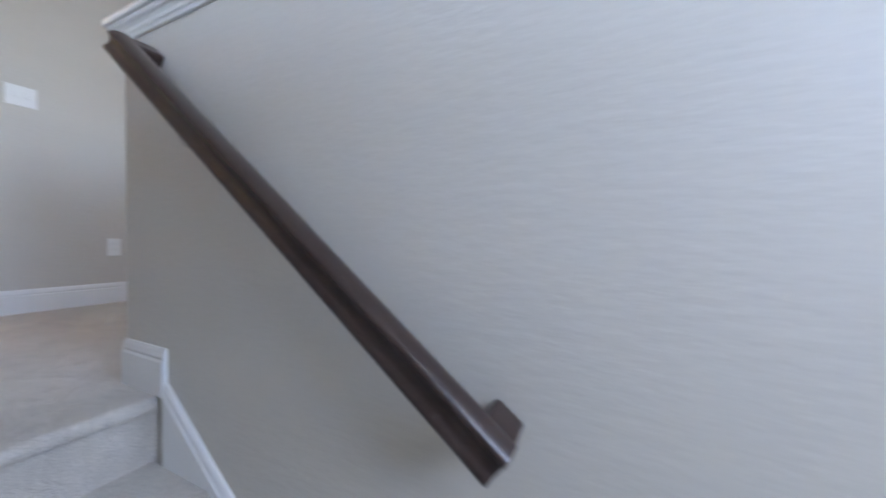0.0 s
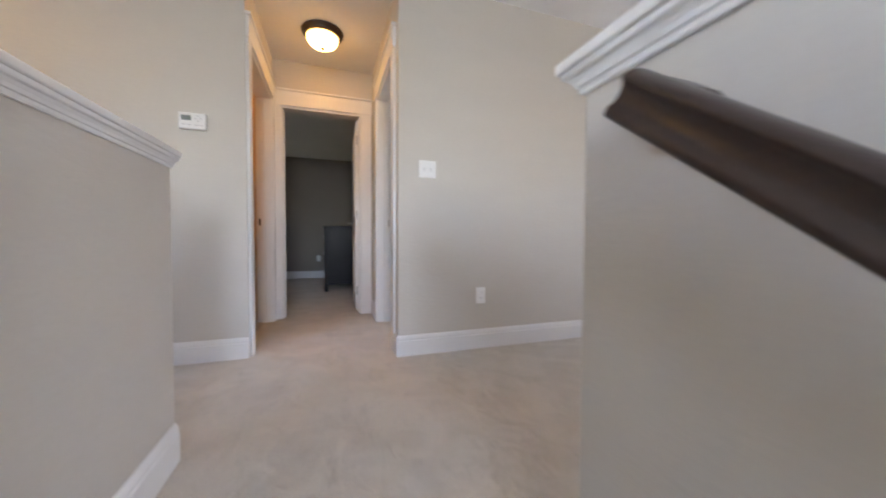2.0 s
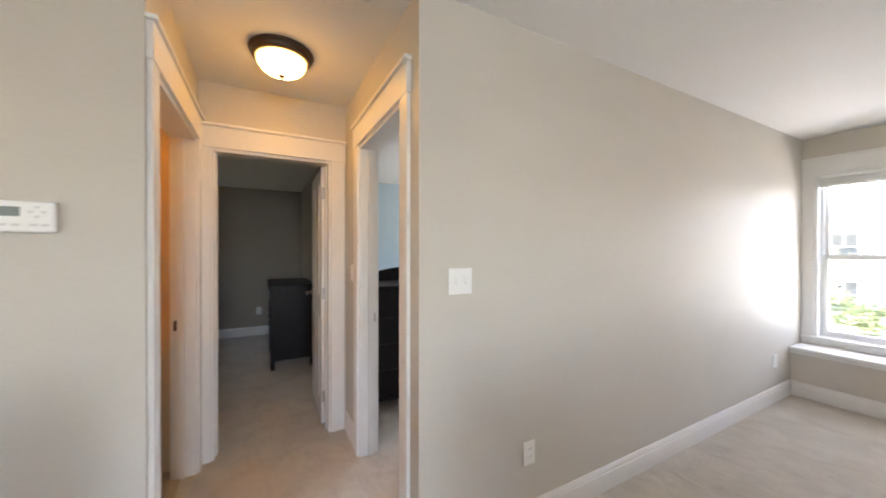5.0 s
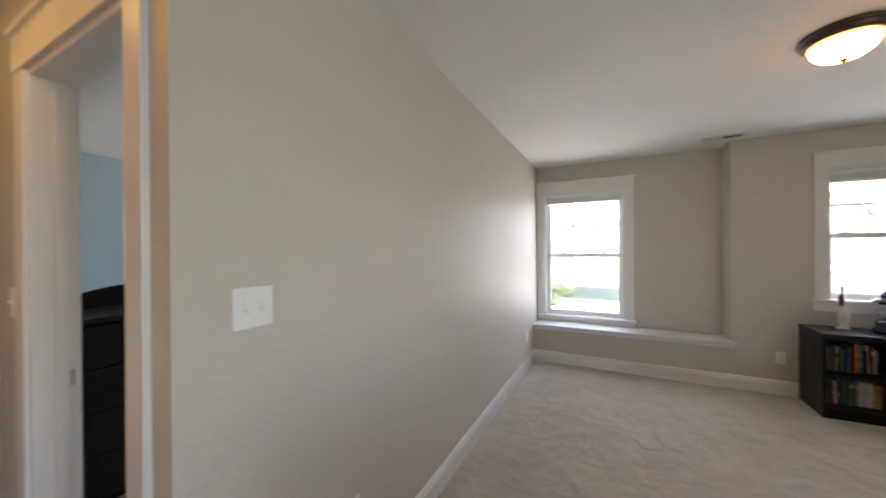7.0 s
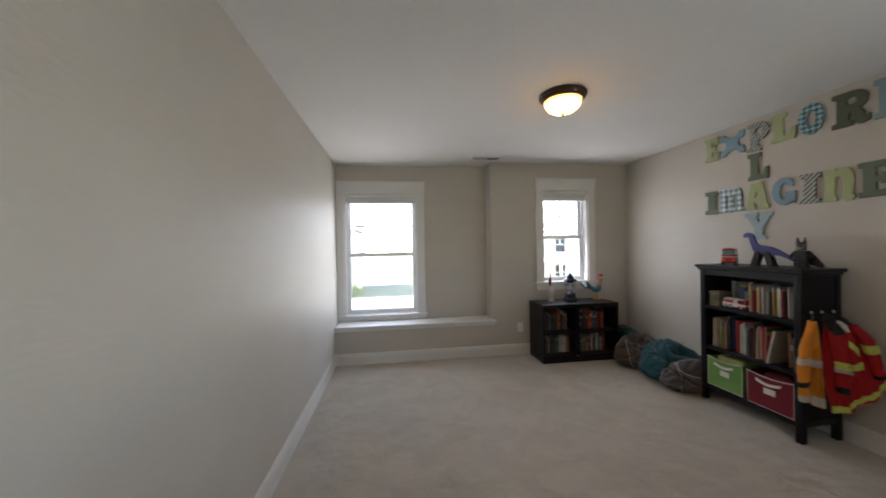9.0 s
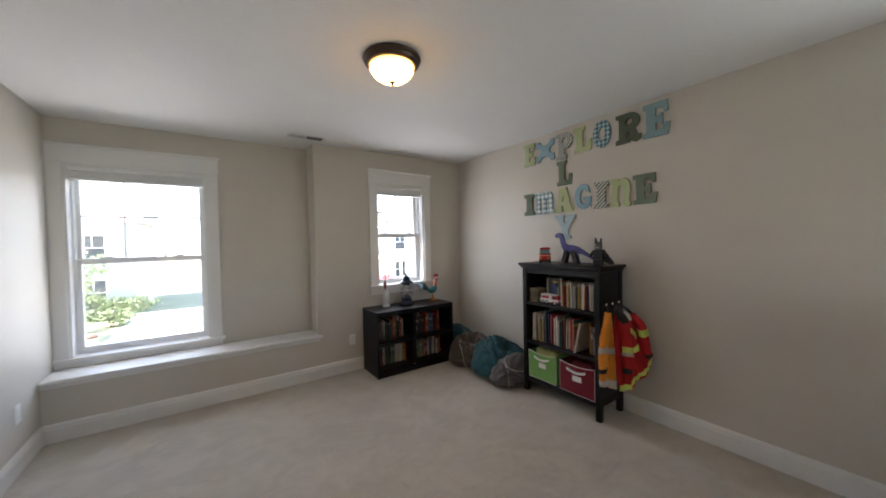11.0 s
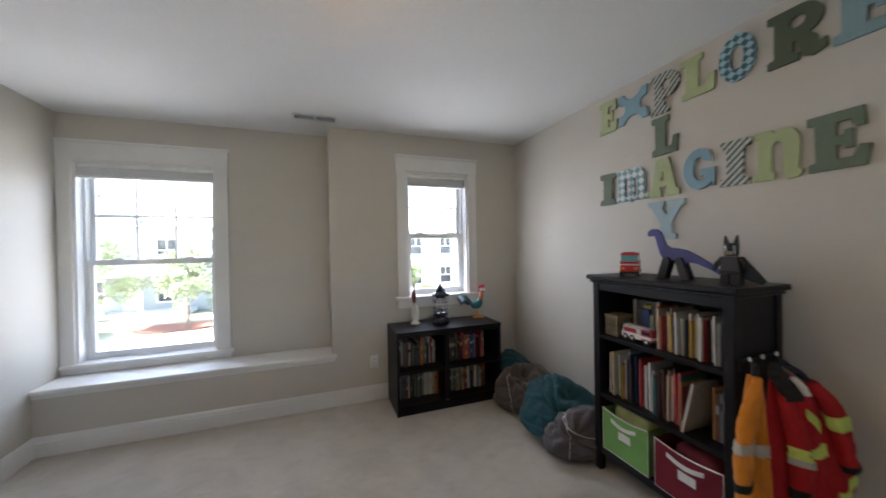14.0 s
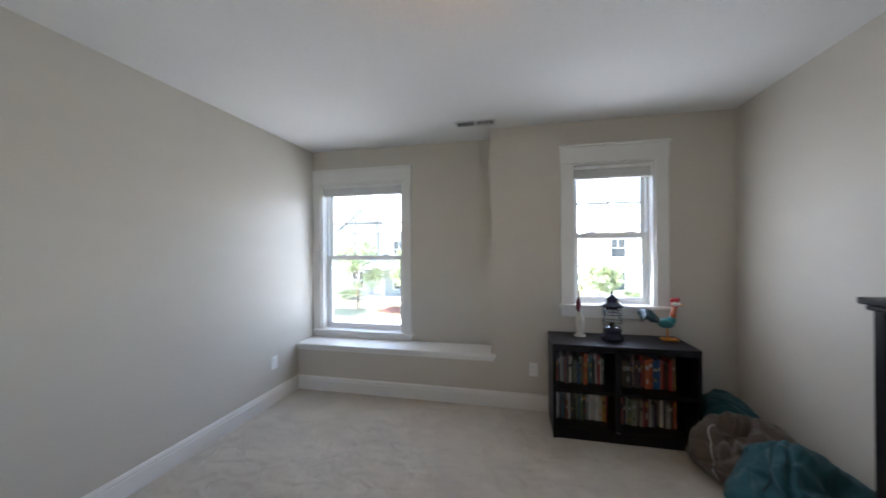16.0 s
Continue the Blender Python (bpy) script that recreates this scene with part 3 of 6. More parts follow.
RX0, RZ0, RX1 = 1.845, 0.957, 2.885
RS = RISE / RUN
RZ1 = RZ0 - (RX1 - RX0) * RS
RY = -0.075
bm = bmesh.new()
prof = rail_profile()
ends = []
for x, z in ((RX0, RZ0), (RX1, RZ1)):
    ends.append([bm.verts.new((x + v * math.sin(math.atan(RS)), RY + u, z + v * math.cos(math.atan(RS)))) for u, v in prof])
n = len(prof)
for i in range(n):
    bm.faces.new((ends[0][i], ends[0][(i + 1) % n], ends[1][(i + 1) % n], ends[1][i]))
for ring in (ends[0], ends[1][::-1]):
    bm.faces.new([bm.verts.new(v.co) for v in ring])
part("rail", bm, M_RAIL, rail, "", True)
for x, z, a in ((RX0, RZ0, 0.0), (RX1, RZ1, -0.056)):
    r = part("return", box(a, a + 0.056, 0.002, -RY, -0.033, 0.023, 0.007), M_RAIL, rail)
    r.matrix_local = pose(x, RY, z, 0, math.degrees(math.atan(RS)), 0)
for x in (2.115,):
    z = RZ0 - (x - RX0) * RS - 0.032
    b = part("bracket", tube([(x, -0.004, z - 0.062), (x, -0.03, z - 0.062), (x, -0.062, z - 0.050), (x, RY, z - 0.024), (x, RY, z)], 0.007, 10), M_NICKEL, rail, "nickel bracket", True)
    part("rosette", lathe([(0, 0), (0.026, 0), (0.024, 0.006), (0.012, 0.010), (0, 0.010)], 18), M_NICKEL, b, "", True).matrix_local = pose(x, 0.0, z - 0.062, 90, 0, 0)
    part("saddle", box(x - 0.03, x + 0.03, RY - 0.012, RY + 0.012, z - 0.004, z + 0.006, 0.003), M_NICKEL, b)


def ceiling_light(m, label):
    l = thing("ceiling_light", label, "ceiling light", m, "ceiling lights")
    part("rim", lathe([(0, 0), (0.158, 0), (0.162, -0.008), (0.158, -0.018), (0.146, -0.022), (0.150, -0.034), (0.136, -0.046), (0.125, -0.046), (0.125, -0.02), (0, -0.02)], 48), M_BRONZE, l, "dark bronze rim", True)
    part("shade", lathe([(0.124, -0.036), (0.124, -0.052), (0.117, -0.076), (0.101, -0.099), (0.076, -0.116), (0.043, -0.127), (0, -0.131)], 48), M_BOWL, l, "glowing alabaster glass bowl", True)
    part("finial", lathe([(0.0, -0.126), (0.016, -0.128), (0.018, -0.134), (0.009, -0.138), (0.007, -0.142), (0.009, -0.147), (0, -0.150)], 18), M_BRONZE, l, "bronze finial", True)
    return l


ceiling_light(pose(-0.775, -0.468, H), "lit bronze flush ceiling light with glass bowl")
ceiling_light(pose(1.915, 1.965, H), "lit bronze flush ceiling light with glass bowl")
# unseen third light, added for the warm tone on the thermostat wall
ceiling_light(pose(0.55, -2.55, H), "lit bronze flush ceiling light with glass bowl")

vent = thing("ceiling_vent", "white slotted ceiling air vent near the niche", "vent", pose(1.825, 3.66, H))
# flat dark sheet painted as the shade of the duct behind the slats
part("backing", box(-0.15, 0.15, -0.045, 0.045, -0.0030, 0.0), M_VENTDARK, vent)
for a in ((-0.165, 0.165, -0.062, -0.045), (-0.165, 0.165, 0.045, 0.062), (-0.165, -0.150, -0.045, 0.045), (0.150, 0.165, -0.045, 0.045), (-0.008, 0.008, -0.045, 0.045)):
    part("frame", box(a[0], a[1], a[2], a[3], -0.009, 0.0, 0.002), M_VENT, vent)
for i in range(11):
    for side in (-1, 1):
        x = side * (0.014 + i * 0.0128)
        part("slat", prism([(x - side * 0.003, -0.0085), (x - side * 0.0015, -0.0085), (x + side * 0.003, -0.0035), (x + side * 0.0015, -0.0035)], "y", -0.045, 0.045), M_VENT, vent)

grille = thing("return_air_grille", "white return air grille in the hallway ceiling", "vent", pose(-0.03, -0.352, H))
# same dark sheet, the duct's shade put into its colour
part("backing", box(-0.15, 0.15, -0.20, 0.20, -0.003, 0.0), M_VENTDARK, grille)
for a in ((-0.175, 0.175, -0.225, -0.20), (-0.175, 0.175, 0.20, 0.225), (-0.175, -0.150, -0.20, 0.20), (0.150, 0.175, -0.20, 0.20)):
    part("frame", box(*a, -0.010, 0.0, 0.002), M_TRIM, grille)
for i in range(22):
    x = -0.147 + i * 0.0135
    part("slat", prism([(x, -0.009), (x + 0.002, -0.009), (x + 0.011, -0.0035), (x + 0.009, -0.0035)], "y", -0.20, 0.20), M_TRIM, grille)

# the open bedroom door
leaf = thing("door", "white panelled bedroom door standing open", "door", pose(-1.486, -0.128, 0.0, 0, 0, 178.5))
part("slab", box(0.0, 0.70, 0.0, 0.035, 0.012, 2.0, 0.002), M_DOOR, leaf)
for z0, z1 in ((0.18, 0.82), (1.00, 1.88)):
    for x0, x1 in ((0.11, 0.32), (0.38, 0.59)):
        part("panel", box(x0, x1, 0.035, 0.040, z0, z1, 0.006), M_DOOR, leaf)
        part("panel", box(x0, x1, -0.005, 0.0, z0, z1, 0.006), M_DOOR, leaf)
for z in (0.22, 1.02, 1.80):
    hg = part("hinge", box(-0.003, 0.0, 0.004, 0.031, z - 0.045, z + 0.045, 0.001), M_NICKEL, leaf, "nickel hinge")
    part("pin", tube([(-0.006, -0.004, z - 0.047), (-0.006, -0.004, z + 0.047)], 0.006, 10), M_NICKEL, hg)
for side in (-1, 1):
    y = -0.005 if side < 0 else 0.040
    lv = part("lever", tube([(0.64, y, 0.96), (0.64, y + 0.045 * side, 0.96), (0.62, y + 0.052 * side, 0.96), (0.53, y + 0.050 * side, 0.957)], 0.009, 10), M_NICKEL, leaf, "nickel lever handle", True)
    part("rose", tube([(0.64, y, 0.96), (0.64, y + 0.010 * side, 0.96)], 0.028, 20), M_NICKEL, lv)


def drawer_chest(m, w, d, h, rows, label, knobs=2):
    """Chest with drawers across its front (y = 0), on four legs."""
    c = thing("chest_of_drawers", label, "dresser", m)
    for x in (0, w - 0.045):
        for y in (0.0, d - 0.045):
            part("leg", box(x, x + 0.045, y, y + 0.045, 0, h - 0.03, 0.003), M_BLACK, c)
    part("side", box(0.006, 0.026, 0.045, d - 0.045, 0.10, h - 0.03), M_BLACK, c)
    part("side", box(w - 0.026, w - 0.006, 0.045, d - 0.045, 0.10, h - 0.03), M_BLACK, c)
    part("back", box(0.045, w - 0.045, d - 0.02, d - 0.008, 0.10, h - 0.03), M_BLACK, c)
    part("top", box(-0.02, w + 0.02, -0.02, d + 0.005, h - 0.03, h, 0.005), M_BLACK, c)
    part("bottom_rail", box(0.045, w - 0.045, 0.004, 0.024, 0.10, 0.135), M_BLACK, c)
    zz, step = 0.14, (h - 0.03 - 0.15) / rows
    for r in range(rows):
        f = part("drawer", box(0.050, w - 0.050, 0.002, 0.024, zz + r * step + 0.004, zz + (r + 1) * step - 0.006, 0.003), M_BLACK, c)
        for k in range(knobs):
            x = 0.05 + (w - 0.1) * ((k + 0.5) / knobs if knobs > 2 else (0.22, 0.78)[k])
            kb = part("knob", lathe([(0, 0.026), (0.010, 0.025), (0.014, 0.018), (0.010, 0.011), (0.006, 0.006), (0.008, 0.0), (0, 0.0)], 14), M_NICKEL, f, "nickel knob", True)
            kb.matrix_local = pose(x, 0.002, zz + (r + 0.55) * step, 90, 0, 0)
    return c


# dim bedroom: its chest shows the side to the hallway; the drawers face away from the wall behind it
drawer_chest(pose(-3.80, -0.49, 0, 0, 0, 0), 0.86, 0.46, 0.95, 3, "black-brown wooden chest of drawers beside the bedroom wall")
# blue bedroom: drawers towards the doorway
drawer_chest(pose(-1.42, 0.22, 0, 0, 0, 90), 0.95, 0.45, 1.06, 4, "black wooden chest of drawers with nickel knobs")
crest = [(0.02, 0.0)] + [(0.02 + 0.86 * k / 16, 0.03 + 0.10 * math.sin(math.pi * k / 16) ** 0.6) for k in range(17)] + [(0.88, 0.0)]
tagged(part("mirror_frame", prism([(0.24 + p[0], 1.062 + p[1]) for p in crest], "x", -1.85, -1.82, 0.003), M_BLACK), "low dark curved wooden frame on the chest", "mirror frame")

# bathroom edge: a pale cabinet seen past the doorway
van = thing("bathroom_cabinet", "cream painted bathroom cabinet with a tan top", "cabinet", pose(-1.345, -1.95, 0.006, 0, 0, 0))
M_CREAM = material("cream_cabinet_paint", (0.72, 0.66, 0.55), 0.45)
part("body", box(0, 0.50, 0.0, 0.80, 0, 0.78, 0.003), M_CREAM, van)
part("door", box(0.50, 0.518, 0.03, 0.38, 0.10, 0.74, 0.004), M_CREAM, van)
part("door", box(0.50, 0.518, 0.42, 0.77, 0.10, 0.74, 0.004), M_CREAM, van)
part("top", box(0, 0.54, -0.02, 0.82, 0.78, 0.815, 0.006), M_TAN, van)
# globe out of sight, added as source of the bathroom's warm light
bath = thing("bathroom_light", "warm glass globe wall light", "wall light", pose(-1.35, -1.6, 2.0))
part("base", box(0, 0.02, -0.10, 0.10, -0.05, 0.05, 0.004), M_BRONZE, bath)
part("shade", lathe([(0, -0.07), (0.05, -0.05), (0.07, 0), (0.05, 0.05), (0, 0.07)], 24), lit_glass("lit_bath_globe", (1.0, 0.40, 0.06), 6.0, -0.07, 0.07), bath, "", True).matrix_local = pose(0.09, 0, 0)


# ---- bookcases ----
def hexcol(s):
    v = [int(s[i:i + 2], 16) / 255 for i in (0, 2, 4)]
    return tuple(c / 12.92 if c < 0.04045 else ((c + 0.055) / 1.055) ** 2.4 for c in v)


BOOK_MATS = {}


def book_mat(h):
    if h not in BOOK_MATS:
        # cover colours scaled by 0.66: shade inside the shelves put into them
        BOOK_MATS[h] = material("book_cover_" + h, tuple(0.66 * k + 0.012 for k in hexcol(h)), 0.38, var=0.12, scale=14, fine=0.08, fscale=50)
    return BOOK_MATS[h]


M_PAGES = material("book_pages", (0.52, 0.48, 0.40), 0.8, var=0.08, scale=20, fine=0.15, fscale=300, stretch=(12, 1, 1))


def book(m, t, d, h, cover, label, group):
    """A book on its tail, spine at y = 0: two boards and a spine round a block of pages, with a title band."""
    bm = bmesh.new()
    e = min(0.002, t * 0.15)
    add_box(bm, 0, e, 0.0, d, 0, h)
    add_box(bm, t - e, t, 0.0, d, 0, h)
    add_box(bm, e, t - e, 0, 0.002, 0, h)
    ob = part("book", bm, book_mat(cover))
    ob.matrix_world = m
    tagged(ob, label, "book", group)
    part("page_block", box(e, t - e, 0.002, d - 0.004, 0.003, h - 0.003), M_PAGES, ob)
    if t > 0.014:
        z = h * random.uniform(0.55, 0.75)
        part("spine_band", box(e, t - e, -0.0006, 0.0, z, z + h * random.uniform(0.08, 0.2)), book_mat(random.choice(("e8e0cc", "222222", "c9a24a", "d8d8d8"))), ob)
    if t > 0.020 and h > 0.12:
        z = h * random.uniform(0.16, 0.34)
        part("title_bar", box(t * 0.35, t * 0.65, -0.0007, 0.0, z, z + h * random.uniform(0.12, 0.22)), book_mat(random.choice(("f2efe6", "15161a", "d8b24a", "b32a2a"))), ob)
    return ob


def colour_word(h):
    r, g, b = [int(h[i:i + 2], 16) for i in (0, 2, 4)]
    if min(r, g, b) > 175:
        return "pale"
    if max(r, g, b) < 75:
        return "dark"
    if r > 1.5 * max(g, b):
        return "red"
    if r > 1.25 * b and g > 0.6 * r:
        return "yellow" if g > 0.72 * r and r > 150 else "brown"
    if r > 1.25 * b:
        return "orange"
    if b > 1.15 * r:
        return "blue"
    return "green" if g > r else "grey"


def shelf_of_books(m, x0, x1, y, z, top, colours, where, hmin=0.6, seed=1, more=1.15):
    """Upright books from x0 to x1 on a board at height z; top is the free height."""
    random.seed(seed)
    x, i = x0, 0
    extra = ["20252f", "1d4a7c", "8a1f24", "2f5a3d", "d0a83a", "f0eee8", "4a2522", "c8602e", "3b2c3f", "101216", "e4e2dc", "2a6f78", "efeae0", "f4f2ec", "9fb8c8", "d9cdb0", "f4f2ec", "e9e6dc", "f0eee8"]
    colours = [c for k, c in enumerate(colours) for c in ([c, random.choice(extra)] if random.random() < more - 1 else [c])]
    colours = [c for c in colours for c in ([c, random.choice(extra)] if random.random() < 0.35 else [c])]
    while i < len(colours):
        t = (x1 - x0) / len(colours) * random.choice((0.5, 0.65, 0.8, 0.95, 1.1, 1.3))
        h = top * min(random.uniform(hmin, 1.0), random.uniform(0.78, 0.96))
        d = random.uniform(0.13, 0.20)
        tilt = random.choice((0, 0, 0, 1.2, -1.0))
        if x + t > x1 + 0.01:
            break
        c = colours[i]
        book(m @ pose(x, y + random.uniform(0.0, 0.045), z + 0.0005, 0, tilt, 0), t, d, h, c,
             "%s %s book standing on the %s" % ("thin" if t < 0.018 else "thick", colour_word(c), where), "books on the " + where)
        x += t + 0.0025
        i += 1


TALL = pose(3.428, 2.392, 0, 0, 0, -90)
TW, TD, TH = 0.755, 0.335, 1.19
tall = thing("tall_bookcase", "tall black-brown wooden bookcase full of books", "bookcase", TALL)
for x in (0.0, TW - 0.042):
    for y in (0.0, TD - 0.042):
        part("post", box(x, x + 0.042, y, y + 0.042, 0, TH - 0.045, 0.003), M_BLACK, tall)
part("top", box(-0.028, TW + 0.028, -0.028, TD + 0.01, TH - 0.026, TH, 0.005), M_BLACK, tall)
part("cornice", box(-0.014, TW + 0.014, -0.014, TD, TH - 0.046, TH - 0.026, 0.006), M_BLACK, tall)
for x in (0.010, TW - 0.024):
    part("side_panel", box(x, x + 0.014, 0.042, TD - 0.042, 0.115, TH - 0.046), M_BLACK, tall)
    part("side_rail", box(x - 0.004 if x > 0.1 else x - 0.006, x + 0.020 if x > 0.1 else x + 0.018, 0.042, TD - 0.042, 0.115, 0.165, 0.002), M_BLACK, tall)
part("top_rail", box(0.042, TW - 0.042, 0.006, 0.026, TH - 0.092, TH - 0.046, 0.002), M_BLACK, tall)
part("bottom_rail", box(0.042, TW - 0.042, 0.006, 0.026, 0.105, 0.142, 0.002), M_BLACK, tall)
part("back_panel", box(0.042, TW - 0.042, TD - 0.014, TD - 0.006, 0.11, TH - 0.046), M_BLACK, tall)
for z in (0.145, 0.475, 0.832):
    part("shelf", box(0.026, TW - 0.026, 0.008, TD - 0.015, z - 0.024, z, 0.002), M_BLACK, tall)

UP = ["8fa9c0", "d98a72", "c6543c", "efece4", "1c1d22", "7fb2c4", "26333f", "d7a23f", "e9dfb8", "f0ece0", "cc3a33", "dcdcd6", "6f6a3d", "9a7b3d", "28406e", "eeeae0"]
MID = ["f0eee6", "c9782e", "e8dcb4", "20242c", "6a8a3a", "d6a62f", "e9e6dc", "1f2c4c", "15181f", "b3222c", "d03034", "27406c", "e8e8e8", "5c1c26", "3c2a1e", "e4c9a8", "d0392f", "d95a5a", "b99a3a", "6d7a35", "8ab0cc"]
shelf_of_books(TALL, 0.362, TW - 0.05, 0.035, 0.832, 0.25, UP, "tall bookcase", 0.66, 3, 1.75)
shelf_of_books(TALL, 0.06, 0.50, 0.045, 0.475, 0.30, MID, "tall bookcase", 0.62, 5, 1.5)
shelf_of_books(TALL @ pose(0.615, 0, 0), 0.0, 0.10, 0.06, 0.475, 0.28, ["c98a3a", "7a4a3a", "8c8f8a", "44506e"], "tall bookcase", 0.62, 8)
# a large pale picture book that leans across the row
book(TALL @ pose(0.515, 0.02, 0.4755, 0, 12, 0), 0.014, 0.19, 0.255, "d9d2c4", "large pale picture book leaning on the tall bookcase", "books on the tall bookcase")
random.seed(21)
# a boxed set that shows its picture front behind the toy truck
kit = thing("boxed_set", "boxed set with a blue and yellow picture front", "box", TALL @ pose(0.152, 0.155, 0.8325))
part("back", box(0, 0.180, 0.020, 0.050, 0, 0.215, 0.002), book_mat("3c3f3c"), kit)
part("side", box(0, 0.014, 0, 0.020, 0, 0.215, 0.002), book_mat("d8d2c2"), kit, "pale edge")
part("side", box(0.150, 0.166, -0.004, 0.020, 0, 0.222, 0.002), book_mat("d2ccba"), kit, "pale edge")
part("side", box(0.167, 0.180, -0.002, 0.020, 0, 0.205, 0.002), book_mat("4a4326"), kit, "olive edge")
part("picture", box(0.020, 0.056, 0.008, 0.020, 0.02, 0.165, 0.002), book_mat("4a4c54"), kit, "grey picture")
part("picture", box(0.060, 0.100, 0.002, 0.020, 0.02, 0.170, 0.004), book_mat("2f4f9c"), kit, "blue picture")
part("picture", box(0.064, 0.112, 0.000, 0.018, 0.172, 0.198, 0.006), book_mat("b8a748"), kit, "yellow picture")
part("picture", box(0.104, 0.126, 0.003, 0.020, 0.02, 0.140, 0.002), book_mat("c4cdb4"), kit, "pale green picture")
part("picture", box(0.129, 0.148, 0.006, 0.020, 0.02, 0.185, 0.002), book_mat("55603c"), kit, "green picture")

LOW = pose(2.41, 3.425, 0)
LW, LD, LH = 0.955, 0.395, 0.685
low = thing("low_bookcase", "low black wooden bookcase with four book cubes", "bookcase", LOW)
part("side_panel", box(0, 0.022, 0, LD, 0, LH - 0.022, 0.002), M_BLACK, low)
part("side_panel", box(LW - 0.022, LW, 0, LD, 0, LH - 0.022, 0.002), M_BLACK, low)
part("top", box(-0.002, LW + 0.002, -0.003, LD, LH - 0.022, LH, 0.003), M_BLACK, low)
part("plinth", box(0.022, LW - 0.022, 0.010, 0.028, 0, 0.060), M_BLACK, low)
part("divider", box(LW / 2 - 0.055, LW / 2 - 0.020, 0.004, LD - 0.012, 0.082, LH - 0.022), M_BLACK, low)
part("back_panel", box(0.022, LW - 0.022, LD - 0.010, LD - 0.002, 0.06, LH - 0.022), M_BLACK, low)
for z in (0.082, 0.355):
    part("shelf", box(0.022, LW / 2 - 0.055, 0.006, LD - 0.012, z - 0.022, z, 0.001), M_BLACK, low)
    part("shelf", box(LW / 2 - 0.020, LW - 0.022, 0.006, LD - 0.012, z - 0.022, z, 0.001), M_BLACK, low)
part("top_rail", box(0.022, LW - 0.022, 0.004, 0.020, LH - 0.050, LH - 0.022), M_BLACK, low)
shelf_of_books(LOW, 0.035, 0.405, 0.12, 0.355, 0.25, ["a8503e", "4a4a50", "7fa3a8", "8c4a40", "3b4450", "d8d2bf", "6d7a5c", "8b9182", "5f6e58", "3c5a52", "4a7d82", "b5403a", "8ea594"], "low bookcase", 0.62, 11)
shelf_of_books(LOW, 0.035, 0.405, 0.12, 0.082, 0.24, ["c2c6c4", "4a6f8a", "9a5a3e", "3c4a3c", "8a9a5f", "6b8b5a", "3d4a44", "9aa09a", "e0dac8", "e4ded0", "dcd0bc", "b8453c", "5a5048"], "low bookcase", 0.6, 12)
shelf_of_books(LOW, 0.475, 0.915, 0.12, 0.355, 0.26, ["9a8a6f", "6b5a3f", "4f5a4a", "d9d4c6", "5a3a34", "c0503c", "d06a3a", "1f5f9a", "2468a8", "c9281f", "cf2f24", "8a7560"], "low bookcase", 0.7, 13)
shelf_of_books(LOW, 0.475, 0.900, 0.12, 0.082, 0.24, ["a05a4a", "6f8a5a", "9aa08a", "8a8a80", "b8a890", "7a3f3a", "8d95a0", "a8a8a4", "6a7078", "c0c4c4", "556a70", "d0d0cc"], "low bookcase", 0.6, 14)


# ---- fabric bins ----
def fabric_bin(m, w, d, h, mat, label):
    b = thing("storage_bin", label, "storage bin", m, "fabric bins in the bookcase")
    for x0, x1, y0, y1 in ((0, w, 0, 0.005), (0, w, d - 0.005, d), (0, 0.005, 0.005, d - 0.005), (w - 0.005, w, 0.005, d - 0.005)):
        bm = bmesh.new()
        add_box(bm, x0, x1, y0, y1, 0, h)
        bmesh.ops.subdivide_edges(bm, edges=[e for e in bm.edges if e.calc_length() > 0.1], cuts=5, use_grid_fill=True)
        for v in bm.verts:
            s = math.sin(math.pi * min(max(v.co.x / w, 0), 1))
            if v.co.z > h - 0.001:
                v.co.z -= 0.018 * s if y1 < d / 2 + 0.01 and y0 < 0.01 else 0.006 * s
            v.co.y += 0.004 * math.sin(v.co.z * 19) * s
        part("panel", bm, mat, b)
    part("floor", box(0.005, w - 0.005, 0.005, d - 0.005, 0, 0.005), mat, b)
    pts = [(w * k / 10, -0.002, h - 0.018 * math.sin(math.pi * k / 10) + 0.001) for k in range(11)]
    part("piping", tube(pts, 0.0035, 6), M_PIPING, b, "white edge piping", True)
    for x in (0.0, w):
        part("piping", tube([(x, -0.001, 0.0), (x, -0.001, h)], 0.0017, 6), M_PIPING, b, "white edge piping")
    part("piping", tube([(0, -0.001, 0.003), (w, -0.001, 0.003)], 0.0017, 6), M_PIPING, b, "white edge piping")
    a = part("strap", prism([(w * (0.22 + 0.054 * k), h * (0.845 - 0.075 * math.sin(math.pi * k / 10))) for k in range(11)] + [(w * (0.22 + 0.054 * k), h * (0.765 - 0.075 * math.sin(math.pi * k / 10))) for k in range(10, -1, -1)], "y", -0.010, -0.004), M_PIPING, b, "white carrying strap")
    part("label_holder", box(w * 0.38, w * 0.64, -0.003, -0.0005, h * 0.44, h * 0.62, 0.001), M_PIPING, b, "white label card")
    return b


M_PIPING = material("white_webbing", (0.74, 0.73, 0.70), 0.8, var=0.05, scale=30)
M_GREENBIN = material("green_canvas", hexcol("6f9f55"), 0.85, var=0.06, scale=10, fine=0.08, fscale=400, bump=0.0006, bscale=500)
M_REDBIN = material("dark_red_canvas", hexcol("741627"), 0.85, var=0.06, scale=10, fine=0.08, fscale=400, bump=0.0006, bscale=500)
fabric_bin(TALL @ pose(0.055, 0.012, 0.1455), 0.296, 0.29, 0.245, M_GREENBIN, "green canvas storage bin with white label holder")
